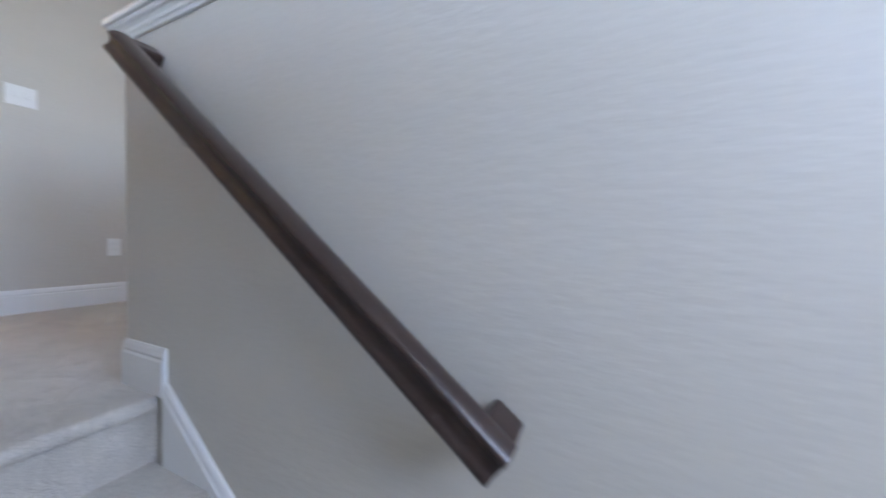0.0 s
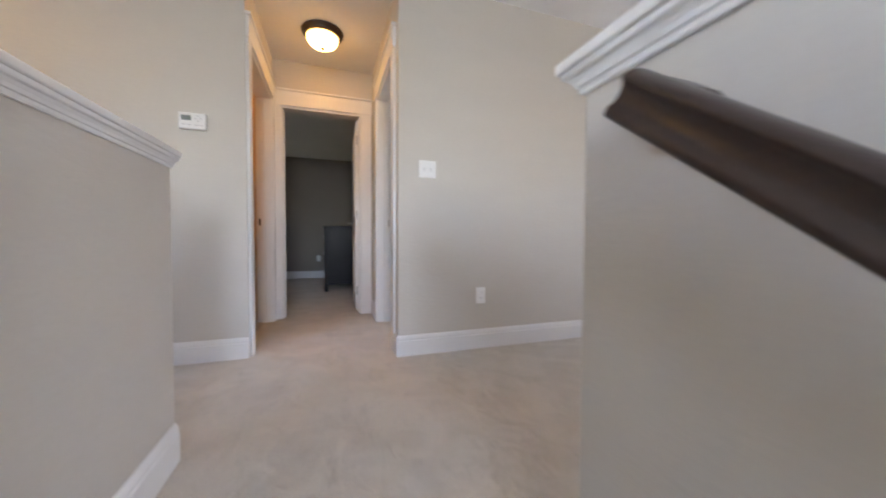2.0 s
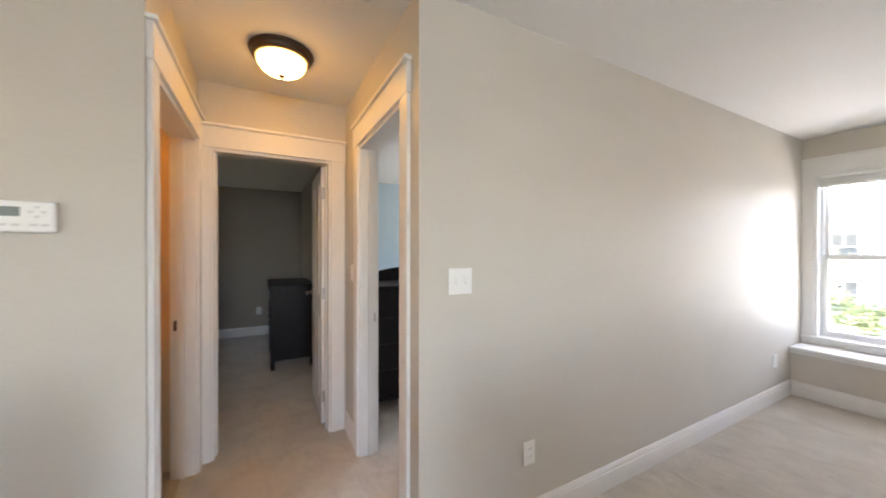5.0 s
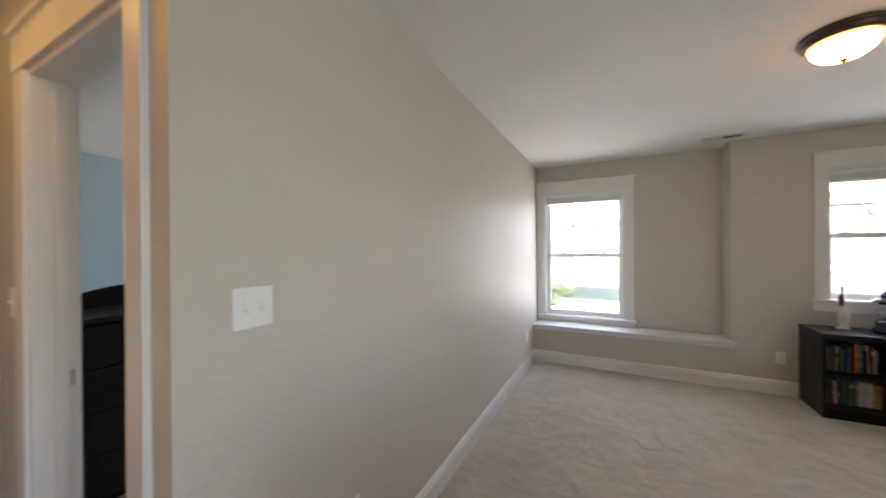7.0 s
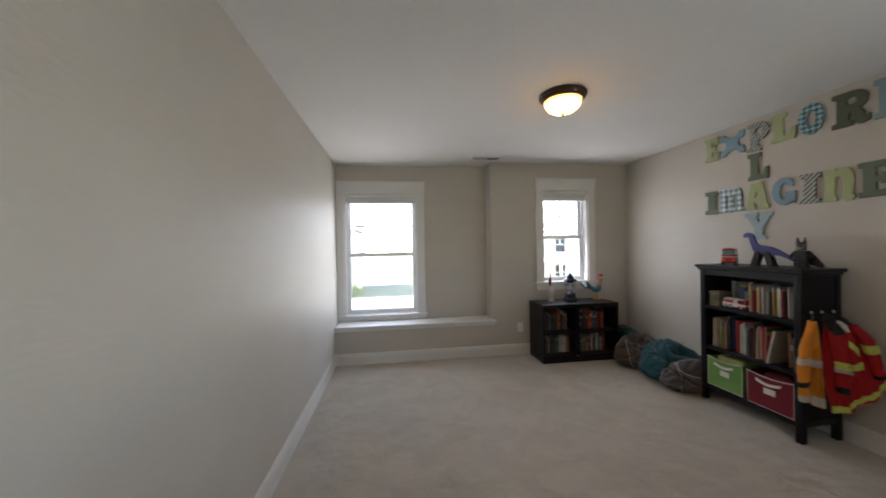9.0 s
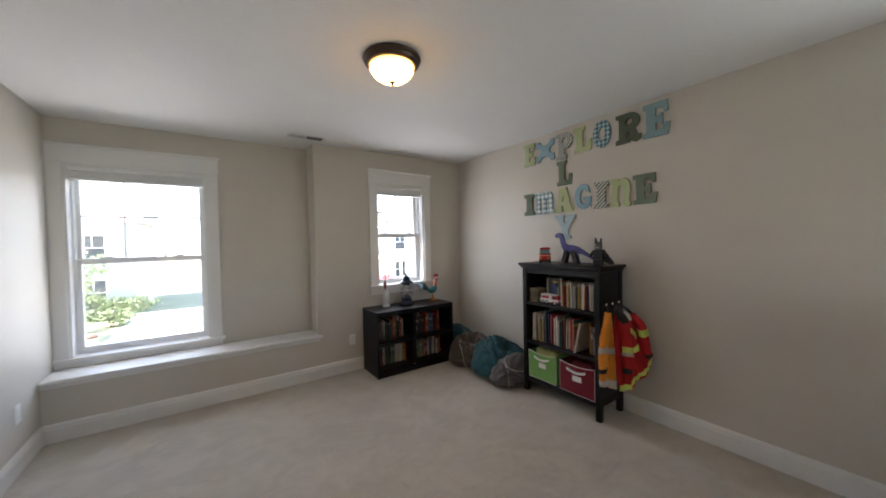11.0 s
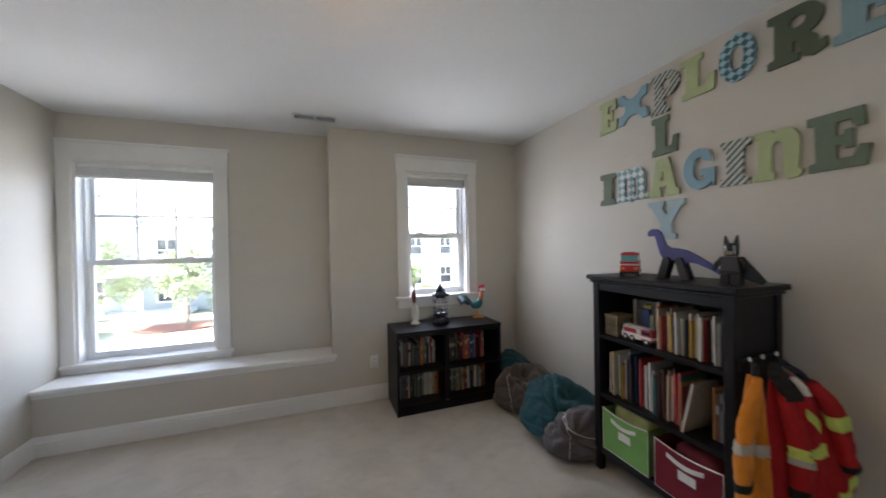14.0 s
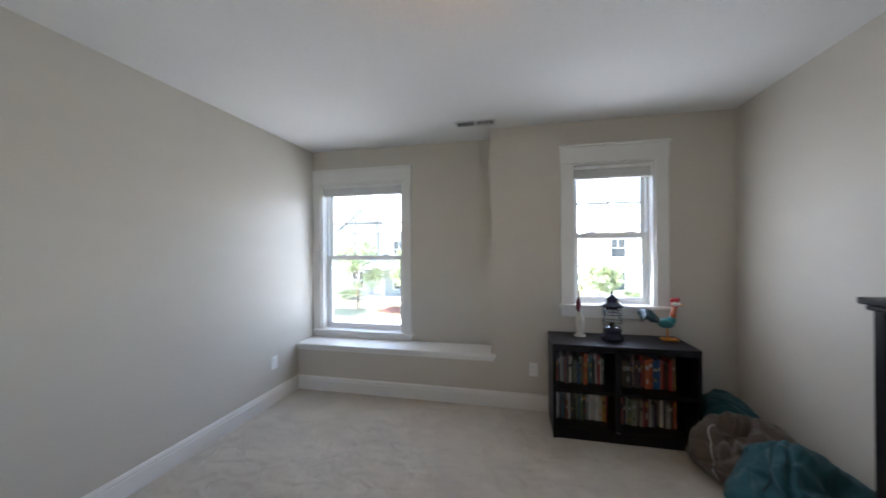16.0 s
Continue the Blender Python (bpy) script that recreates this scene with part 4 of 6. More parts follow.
fabric_bin(TALL @ pose(0.398, 0.000, 0.1455), 0.312, 0.29, 0.245, M_REDBIN, "dark red canvas storage bin with white strap")
tagged(part("folded_cloth", box(0.03, 0.25, 0.05, 0.20, 0.10, 0.262, 0.03, 3), material("yellow_green_cloth", hexcol("c9cf8a"), 0.9, var=0.2, scale=12), smooth=True), "pale yellow cloth stuffed in the green bin", "cloth").matrix_world = TALL @ pose(0.055, 0.012, 0.1455, 0, 0, 4)
tagged(part("folded_cloth", box(0.05, 0.27, 0.06, 0.22, 0.10, 0.245, 0.04, 3), material("maroon_cloth", hexcol("7c2a35"), 0.9, var=0.2, scale=12), smooth=True), "maroon cloth inside the red bin", "cloth").matrix_world = TALL @ pose(0.395, 0.000, 0.1455, 0, 0, -3)


# ---- beanbags ----
def sack_point(p, rx, ry, h, off, creases, dimples):
    """A point of the slumped skin: creases are (plane normal, offset, width, depth), dimples (direction, size, depth, folds)."""
    r = 1 + 0.16 * noise.noise(p * 1.1 + off) + 0.05 * noise.noise(p * 3.1 + off)
    for n, o, w, d in creases:
        q = p.dot(Vector(n).normalized()) - o - 0.10 * noise.noise(p * 1.6 + off * 1.7)
        r -= d * math.exp(-abs(q / w) ** 1.1)
        r += 0.35 * d * math.exp(-(q / w / 4) ** 2)
    for n, w, d, f in dimples:
        n = Vector(n).normalized()
        q = (p - n).length + 0.12 * noise.noise(p * 2.5 + off)
        a = Vector((p - n).to_tuple())
        ang = math.atan2(a.z, a.x * 0.7 - a.y * 0.7)
        r -= d * math.exp(-(q / w) ** 2)
        r += f * math.sin(ang * 7 + 3 * noise.noise(p * 1.5 + off)) * math.exp(-((q - w) / w) ** 2)
    wr = abs(noise.noise(Vector((p.x * 2.2, p.y * 2.2, p.z * 5.0)) + off))
    r -= 0.03 * max(0.0, 1 - wr * 5) ** 1.3
    z = p.z * r
    q = 1.05 if z < 0 else 1.0 - 0.18 * z * z
    z = z * 0.5 if z < 0 else z
    return Vector((p.x * r * q * rx, p.y * r * q * ry, max(0.0, (z + 0.40) / 1.40) * h))


def beanbag(m, rx, ry, h, mat, label, seed, creases, dimples, seams=(), pipe=None, seam_label="pale seam piping"):
    """A slumped, crumpled bag."""
    bm = bmesh.new()
    bmesh.ops.create_icosphere(bm, subdivisions=6, radius=1.0)
    off = Vector((seed * 3.1, seed * 1.7, seed * 0.9))
    for v in bm.verts:
        v.co = sack_point(v.co.normalized(), rx, ry, h, off, creases, dimples)
    b = thing("beanbag", label, "beanbag", m, "beanbags by the wall")
    part("bag", bm, mat, b, smooth=True)
    for n, o, a0, a1 in seams:
        n = Vector(n).normalized()
        e = n.orthogonal().normalized()
        g = n.cross(e)
        pts = []
        for k in range(31):
            t = a0 + (a1 - a0) * k / 30
            p = (n * o + (e * math.cos(t) + g * math.sin(t)) * math.sqrt(1 - o * o)).normalized()
            pts.append(tuple(sack_point(p, rx * 1.006, ry * 1.006, h * 1.006, off, creases, dimples)))
        part("piping", tube(pts, 0.0036, 6), pipe or M_GREYPIPE, b, seam_label, True)
    return b


M_DARKTEAL = material("dark_teal_seam", (0.004, 0.026, 0.032), 0.85)
M_GREYPIPE = material("grey_piping", (0.50, 0.48, 0.46), 0.8)
M_TEAL = material("teal_canvas", hexcol("0f4750"), 0.9, var=0.12, scale=7, fine=0.1, fscale=300, bump=0.0012, bscale=350, sheen=0.1)
M_BROWNBAG = material("taupe_corduroy", hexcol("4f453e"), 0.9, var=0.14, scale=7, fine=0.1, fscale=300, bump=0.0015, bscale=260, sheen=0.2)
M_GREYBAG = material("grey_corduroy", hexcol("534e51"), 0.9, var=0.14, scale=7, fine=0.1, fscale=300, bump=0.0015, bscale=260, sheen=0.2)
beanbag(pose(3.575, 3.58, 0), 0.20, 0.24, 0.37, M_TEAL, "teal beanbag squeezed in the corner behind the bookcase", 1, [((0.3, 1, 0.4), -0.2, 0.05, 0.08)], [], [((0.8, 0.5, 0.2), -0.3, 0.6, 3.6)], M_DARKTEAL, "dark teal seam")
beanbag(pose(3.510, 3.24, 0), 0.285, 0.27, 0.355, M_BROWNBAG, "taupe beanbag with pale piping slumped by the wall", 2,
        [((0.5, -0.3, 0.8), 0.35, 0.05, 0.14), ((0.7, -0.6, 0.2), 0.25, 0.06, 0.10), ((-0.3, 0.6, 0.8), 0.1, 0.04, 0.07)], [((-0.50, -0.35, 0.85), 0.38, 0.30, 0.07)],
        [((0.75, -0.6, 0.25), -0.35, 1.2, 4.4)])
beanbag(pose(3.525, 2.83, 0), 0.290, 0.305, 0.385, M_TEAL, "crumpled teal beanbag on the carpet", 7,
        [((0.80, -0.58, 0.10), -0.12, 0.05, 0.15), ((0.25, -0.35, 0.90), 0.46, 0.07, 0.14), ((0.9, -0.2, -0.5), 0.40, 0.06, 0.10)], [((0.05, -0.62, 0.85), 0.38, 0.36, 0.03), ((-0.9, 0.3, 0.7), 0.5, 0.14, 0.03)],
        [((0.72, -0.66, 0.2), -0.30, 0.4, 4.4)], M_DARKTEAL, "dark teal seam")
beanbag(pose(3.485, 2.555, 0), 0.30, 0.180, 0.285, M_GREYBAG, "grey beanbag with pale piping beside the tall bookcase", 5,
        [((0.35, -0.2, 0.9), 0.20, 0.05, 0.14), ((0.8, -0.5, 0.3), -0.25, 0.05, 0.10), ((-0.4, 0.1, 0.9), -0.1, 0.04, 0.07)], [((-0.55, -0.65, 0.50), 0.36, 0.18, 0.05)],
        [((0.9, -0.35, 0.1), -0.45, 0.0, 3.1), ((0.15, -0.3, 0.95), 0.62, 1.0, 4.6)])


# ---- wall letters ----
def flat_mesh(outlines, depth, bev=0.0015):
    """A flat cut-out from closed outlines (holes inside), drawn out along z."""
    cu = bpy.data.curves.new("cutout", "CURVE")
    cu.dimensions, cu.fill_mode, cu.extrude, cu.bevel_depth, cu.bevel_resolution = "2D", "BOTH", depth / 2, bev, 1
    for pts in outlines:
        s = cu.splines.new("POLY")
        s.points.add(len(pts) - 1)
        for p, (x, y) in zip(s.points, pts):
            p.co = (x, y, 0, 1)
        s.use_cyclic_u = True
    ob = bpy.data.objects.new("cutout", cu)
    me = bpy.data.meshes.new_from_object(ob)
    bpy.data.objects.remove(ob)
    bpy.data.curves.remove(cu)
    return me


def arc(cx, cy, rx, ry, a0, a1, n=14):
    return [(cx + rx * math.cos(radians(a0 + (a1 - a0) * k / n)), cy + ry * math.sin(radians(a0 + (a1 - a0) * k / n))) for k in range(n + 1)]


FORMS = {
    "E": [[(0, 0), (.92, 0), (1, .34), (.84, .36), (.74, .17), (.48, .17), (.48, .42), (.60, .42), (.62, .34), (.74, .34), (.74, .66), (.62, .66), (.60, .58), (.48, .58), (.48, .83), (.72, .83), (.80, .68), (.94, .68), (.92, 1), (0, 1), (0, .87), (.13, .84), (.13, .16), (0, .13)]],
    "L": [[(0, 0), (.95, 0), (1, .42), (.84, .42), (.76, .18), (.52, .18), (.52, .83), (.66, .87), (.66, 1), (0, 1), (0, .87), (.14, .83), (.14, .17), (0, .13)]],
    "I": [[(0, 0), (1, 0), (1, .15), (.78, .18), (.78, .82), (1, .85), (1, 1), (0, 1), (0, .85), (.22, .82), (.22, .18), (0, .15)]],
    "P": [[(0, 0), (.64, 0), (.64, .12), (.50, .16), (.50, .38)] + arc(.56, .69, .44, .31, -90, 90) + [(0, 1), (0, .88), (.14, .84), (.14, .16), (0, .12)], arc(.54, .69, .17, .13, 0, 342, 18)],
    "R": [[(0, 0), (.56, 0), (.56, .13), (.46, .16), (.46, .36), (.52, .36), (.62, .05), (.80, -.02), (1, .06), (1, .22), (.88, .18), (.84, .34), (.74, .44)] + arc(.58, .71, .38, .29, -60, 90) + [(0, 1), (0, .88), (.13, .84), (.13, .16), (0, .12)], arc(.54, .71, .14, .11, 0, 342, 18)],
    "O": [arc(.5, .5, .5, .5, 0, 348, 30), arc(.5, .5, .20, .25, 0, 342, 18)],
    "X": [[(0, .02)] + arc(.5, -.10, .34, .34, 160, 20, 10) + [(1, .02), (.96, .30)] + arc(1.08, .5, .34, .26, 220, 140, 8) + [(.96, .70), (1, .98)] + arc(.5, 1.10, .34, .34, -20, -160, 10) + [(0, .98), (.04, .70)] + arc(-.08, .5, .34, .26, 40, -40, 8) + [(.04, .30)]],
    "M": [[(0, 0), (.36, 0), (.36, .14), (.29, .18), (.29, .56)] + arc(.355, .58, .065, .12, 180, 0, 8) + [(.42, .16), (.38, .06), (.50, -.04), (.62, .06), (.58, .16), (.58, .58)] + arc(.645, .58, .065, .12, 180, 0, 8) + [(.71, .18), (.64, .14), (.64, 0), (1, 0), (1, .15), (.93, .19), (.93, .68)] + arc(.70, .70, .23, .30, 0, 130, 12) + arc(.30, .70, .23, .30, 50, 100, 6) + [(0, 1), (0, .86), (.07, .82), (.07, .18), (0, .14)]],
    "A": [[(0, 0), (.42, 0), (.42, .12), (.36, .26), (.64, .26), (.60, .12), (.60, 0), (1, 0), (1, .14), (.90, .18), (.70, 1), (.30, 1), (.10, .18), (0, .14)], [(.41, .42), (.59, .42), (.50, .74)]],
    "G": [arc(.52, .5, .50, .50, 52, 318, 26) + [(.96, .06), (.98, .48), (.56, .48), (.56, .34), (.68, .34), (.66, .20)] + arc(.54, .5, .22, .30, 285, 75, 14) + [(.66, .70), (.90, .64)]],
    "N": [[(0, 0), (.44, 0), (.44, .13), (.36, .17), (.36, .58)] + arc(.49, .60, .13, .16, 180, 20, 8) + [(.62, .10), (.72, -.02), (.92, 0), (1, .12), (.90, .17), (.92, .62)] + arc(.64, .68, .28, .32, 0, 118, 10) + [(.40, .92), (.36, 1), (0, 1), (0, .87), (.09, .83), (.09, .17), (0, .13)]],
    "Y": [[(.24, 0), (.78, 0), (.78, .12), (.66, .16), (.66, .42), (.92, .86), (1, .88), (1, 1), (.56, 1), (.56, .88), (.62, .84), (.52, .62), (.40, .84), (.46, .88), (.46, 1), (0, 1), (0, .88), (.08, .86), (.36, .42), (.36, .16), (.24, .12)]],
}


def pattern_material(name, kind, a, b, scale):
    m = material(name, a, 0.6, var=0.05)
    nt = m.node_tree
    bs = nt.nodes["Principled BSDF"]
    co = nt.nodes.new("ShaderNodeTexCoord")
    mp = nt.nodes.new("ShaderNodeMapping")
    mp.inputs["Rotation"].default_value = (0, 0, radians(45))
    nt.links.new(co.outputs["Object"], mp.inputs[0])
    if kind == "stripes":
        tx = nt.nodes.new("ShaderNodeTexWave")
        tx.inputs["Scale"].default_value = scale
        rp = nt.nodes.new("ShaderNodeMath")
        rp.operation = "GREATER_THAN"
        rp.inputs[1].default_value = 0.5
        nt.links.new(mp.outputs[0], tx.inputs["Vector"])
        nt.links.new(tx.outputs["Fac"], rp.inputs[0])
        fac = rp.outputs[0]
    else:
        mp.inputs["Location"].default_value = (0, 0, 0.31)
        tx = nt.nodes.new("ShaderNodeTexChecker")
        tx.inputs["Scale"].default_value = scale
        nt.links.new(mp.outputs[0], tx.inputs["Vector"])
        fac = tx.outputs["Fac"]
    mx = nt.nodes.new("ShaderNodeMix")
    mx.data_type = "RGBA"
    mx.inputs[6].default_value, mx.inputs[7].default_value = (*a, 1), (*b, 1)
    nt.links.new(fac, mx.inputs[0])
    nt.links.new(mx.outputs[2], bs.inputs["Base Color"])
    return m


def letter_mat(h):
    return material("letter_" + h, tuple(0.8 * k for k in hexcol(h)), 0.7, var=0.06, scale=10, fine=0.06, fscale=120)


L_LIME, L_BLUE, L_OLIVE, L_TEALGREY, L_GREY, L_PALE = [letter_mat(h) for h in ("bcc795", "8fb4c4", "5b6650", "8cabb0", "74836f", "adc4cc")]
L_STRIPE = pattern_material("letter_stripes", "stripes", hexcol("4f5c55"), tuple(0.8 * k for k in hexcol("d8d8d0")), 13)
L_CHECK = pattern_material("letter_checks", "checks", hexcol("d5d9d6"), hexcol("6f97a2"), 30)
L_CHECK2 = pattern_material("letter_checks_dark", "checks", hexcol("9cc0c8"), hexcol("3f5f6b"), 38)
LETTERS = [("E", L_LIME, "lime", 2.665, 2.515, 2.165, 2.385), ("X", L_BLUE, "blue", 2.50, 2.285, 2.170, 2.375), ("P", L_STRIPE, "striped", 2.262, 2.090, 2.155, 2.390),
           ("L", L_LIME, "lime", 2.075, 1.905, 2.175, 2.392), ("O", L_CHECK2, "checked", 1.890, 1.735, 2.170, 2.397), ("R", L_OLIVE, "olive", 1.690, 1.500, 2.155, 2.385),
           ("E", L_TEALGREY, "teal-grey", 1.480, 1.300, 2.150, 2.398), ("L", L_GREY, "grey-green", 2.258, 2.100, 1.908, 2.133),
           ("I", L_GREY, "grey-green", 2.668, 2.534, 1.655, 1.872), ("M", L_CHECK, "checked", 2.525, 2.298, 1.660, 1.875), ("A", L_LIME, "lime", 2.285, 2.096, 1.656, 1.880),
           ("G", L_BLUE, "blue", 2.076, 1.910, 1.668, 1.884), ("I", L_STRIPE, "striped", 1.886, 1.762, 1.660, 1.880), ("N", L_LIME, "lime", 1.745, 1.572, 1.660, 1.882),
           ("E", L_GREY, "grey-green", 1.555, 1.384, 1.660, 1.885), ("Y", L_PALE, "pale blue", 2.290, 2.070, 1.402, 1.628)]
for ch, mat, word, ya, yb, za, zb in LETTERS:
    w, h = ya - yb, zb - za
    me = flat_mesh([[(x * w, y * h) for x, y in o] for o in FORMS[ch]], 0.012)
    me.name = "wall_letter"
    me.materials.append(mat)
    ob = new("wall_letter", me)
    tilt = radians(random.uniform(-1.5, 1.5))
    ob.matrix_world = Matrix(((0, 0, -1, XE - 0.009), (-1, 0, 0, ya), (0, 1, 0, za), (0, 0, 0, 1))) @ Matrix.Rotation(tilt, 4, "Z")
    tagged(ob, "%s wooden letter %s fixed on the wall" % (word, ch), "wall letter", "letters on the wall")


# ---- toys and ornaments ----
def solid(name, pieces, label, category, m, smooth=False):
    """One plain mesh from several (bmesh, material) pieces."""
    out, mats = bmesh.new(), []
    for bm, mat in pieces:
        if mat not in mats:
            mats.append(mat)
        k = mats.index(mat)
        vs = [out.verts.new(v.co) for v in bm.verts]
        bm.verts.index_update()
        for f in bm.faces:
            nf = out.faces.new([vs[v.index] for v in f.verts])
            nf.material_index, nf.smooth = k, smooth
        bm.free()
    ob = part(name, out, mats)
    ob.matrix_world = m
    return tagged(ob, label, category)


def ball(c, r, sub=3):
    bm = bmesh.new()
    bmesh.ops.create_icosphere(bm, subdivisions=sub, radius=1.0)
    for v in bm.verts:
        v.co = Vector((c[0] + v.co.x * r[0], c[1] + v.co.y * r[1], c[2] + v.co.z * r[2]))
    return bm


def gloss(name, h, rough=0.3):
    return material(name, hexcol(h), rough, var=0.05)


M_RED, M_WHITE, M_TYRE, M_AQUA = gloss("red_toy_paint", "b5232b"), gloss("white_toy_paint", "dcdad4"), gloss("black_rubber", "18181a", 0.7), gloss("aqua_windscreen", "5f9aa0", 0.2)
M_ORANGE, M_TEALP, M_NAVY, M_PURPLE, M_BLK = gloss("orange_paint", "d98a2b"), gloss("teal_paint", "1f6b73"), gloss("navy_enamel", "1e2136", 0.25), material("purple_painted_wood", hexcol("4a4a86"), 0.6, var=0.08, scale=12), gloss("black_plastic", "141416", 0.3)


def wheel(m, r, w, parent):
    t = part("wheel", lathe([(0, -w / 2), (r, -w / 2), (r, w / 2), (0, w / 2)], 18), M_TYRE, parent)
    t.matrix_local = m
    part("hub", lathe([(0, w / 2), (r * 0.5, w / 2), (r * 0.4, w / 2 + 0.003), (0, w / 2 + 0.003)], 14), M_WHITE, t)
    return t


bus = thing("toy_bus", "red toy bus with aqua windscreen on the bookcase", "toy vehicle", TALL @ pose(0.1625, 0.125, TH, 0, 0, 35) @ pose(-0.0475, -0.065, 0) @ Matrix.Diagonal((1.0, 1.0, 1.08, 1)))
part("body", box(0, 0.095, 0, 0.13, 0.018, 0.085, 0.006), M_RED, bus)
part("roof", box(0.003, 0.092, 0.004, 0.126, 0.110, 0.124, 0.005), M_RED, bus)
part("windscreen", box(0.006, 0.089, -0.001, 0.006, 0.078, 0.112, 0.003), M_AQUA, bus, "aqua windscreen")
part("window_band", box(0.004, 0.091, 0.008, 0.124, 0.084, 0.111), M_WHITE, bus)
part("stripe", box(-0.001, 0.096, -0.0015, 0.1, 0.060, 0.066), M_WHITE, bus, "white stripe")
part("bumper", box(-0.003, 0.098, -0.006, 0.004, 0.014, 0.026, 0.003), M_TYRE, bus)
for x in (0.016, 0.079):
    part("headlight", box(x - 0.009, x + 0.009, -0.003, 0.002, 0.036, 0.050, 0.003), M_ORANGE, bus, "orange headlight")
part("roof_lights", box(0.015, 0.080, 0.01, 0.03, 0.124, 0.130, 0.002), M_RED, bus)
for x in (0.006, 0.089):
    for y in (0.025, 0.105):
        wheel(pose(x, y, 0.018, 0, 90, 0), 0.018, 0.016, bus)

dino_m = TALL @ pose(0.250, 0.165, TH)
dino = thing("toy_dinosaur", "purple cut-out wooden long-necked dinosaur", "toy dinosaur", dino_m)
neck = [(0.0, .232), (.004, .252), (.025, .265), (.052, .262), (.074, .244), (.086, .212), (.100, .178), (.125, .160), (.170, .156), (.212, .146), (.262, .120), (.320, .084), (.372, .040), (.402, .012), (.368, .034),
        (.318, .062), (.262, .084), (.222, .090), (.200, .076), (.176, .098), (.128, .098), (.112, .076), (.088, .104), (.072, .132), (.058, .172), (.048, .214), (.036, .236), (.014, .226)]
me = flat_mesh([neck], 0.014, 0.002)
me.materials.append(M_PURPLE)
bd = new("body", me)
bd.parent = dino
bd.matrix_local = pose(0, 0, 0, 90, 0, 0)
M_DARKLEG = material("black_painted_wood", hexcol("17131c"), 0.5, var=0.1, scale=14)
for u, lean in ((0.112, -0.030), (0.180, 0.030)):
    for y in (-0.0235, 0.0075):
        part("leg", prism([(u - 0.020, 0.096), (u - 0.008, 0.112), (u + 0.012, 0.112), (u + 0.022, 0.094), (u + lean + 0.024, 0.0), (u + lean + 0.008, 0.0), (u + lean * 0.8 + 0.002, 0.010), (u + lean - 0.006, 0.0), (u + lean - 0.022, 0.0)], "y", y, y + 0.016, 0.002), M_DARKLEG, dino, "black wooden leg")

fig = [(box(-0.042, -0.003, -0.022, 0.022, 0.0, 0.045, 0.004), M_BLK), (box(0.003, 0.042, -0.022, 0.022, 0.0, 0.045, 0.004), M_BLK), (box(-0.042, 0.042, -0.020, 0.020, 0.046, 0.060, 0.003), M_BLK),
       (prism([(-0.042, 0.060), (0.042, 0.060), (0.032, 0.120), (-0.032, 0.120)], "y", -0.020, 0.020, 0.003), gloss("dark_grey_plastic", "2b2b2e")),
       (tube([(-0.036, 0, 0.112), (-0.058, -0.006, 0.085), (-0.060, -0.026, 0.066)], [0.013, 0.013, 0.011], 10), M_BLK), (tube([(0.036, 0, 0.112), (0.058, -0.006, 0.085), (0.060, -0.026, 0.066)], [0.013, 0.013, 0.011], 10), M_BLK),
       (lathe([(0, 0.122), (0.026, 0.122), (0.031, 0.130), (0.031, 0.165), (0.026, 0.175), (0, 0.176)], 20), M_BLK),
       (prism([(-0.030, 0.170), (-0.010, 0.174), (-0.025, 0.208)], "y", -0.008, 0.008), M_BLK), (prism([(0.030, 0.170), (0.010, 0.174), (0.025, 0.208)], "y", -0.008, 0.008), M_BLK),
       (prism([(-0.040, 0.118), (0.040, 0.118), (0.125, 0.022), (0.110, 0.006), (0.02, 0.030), (-0.04, 0.012)], "y", 0.024, 0.028), M_BLK), (box(-0.018, 0.018, -0.033, -0.027, 0.128, 0.142, 0.002), gloss("tan_plastic", "8f8470"))]
solid("toy_figure", fig, "black blocky toy figure with pointed ears and cape", "toy figure", TALL @ pose(0.692, 0.10, TH, 0, 0, 6) @ Matrix.Diagonal((0.88, 0.9, 1.04, 1)))

crate = thing("storage_box", "tan printed cardboard box on the bookcase shelf", "box", TALL @ pose(0.052, 0.04, 0.8325))
part("body", box(0, 0.088, 0, 0.12, 0, 0.105, 0.002), material("printed_card", hexcol("6e6650"), 0.7, var=0.35, scale=25, fine=0.2, fscale=70), crate)
part("lid", box(-0.002, 0.090, -0.002, 0.122, 0.105, 0.124, 0.002), material("card_lid", hexcol("857c62"), 0.7, var=0.15, scale=25), crate, "paler lid")

truck = thing("toy_fire_truck", "red and white toy fire truck before the books", "toy vehicle", TALL @ pose(0.160, 0.050, 0.8325, 0, 0, -2) @ Matrix.Scale(1.34, 4))
part("body", box(0, 0.095, 0, 0.048, 0.012, 0.038, 0.003), M_WHITE, truck)
part("side_panel", box(0.014, 0.070, -0.002, 0.050, 0.036, 0.052, 0.001), M_RED, truck, "red side panel")
part("cab", box(0.095, 0.145, 0, 0.048, 0.012, 0.058, 0.005), M_RED, truck)
part("cab_window", box(0.100, 0.140, -0.001, 0.049, 0.038, 0.052, 0.002), gloss("dark_window", "2a3440", 0.15), truck, "dark windows")
part("stripe", box(0.094, 0.146, -0.0015, 0.0495, 0.022, 0.033), M_WHITE, truck, "white stripe")
part("tank", box(0.004, 0.090, 0.004, 0.044, 0.038, 0.056, 0.003), M_WHITE, truck)
lad = part("ladder", box(0.0, 0.125, 0.010, 0.014, 0.058, 0.062), M_WHITE, truck, "white ladder")
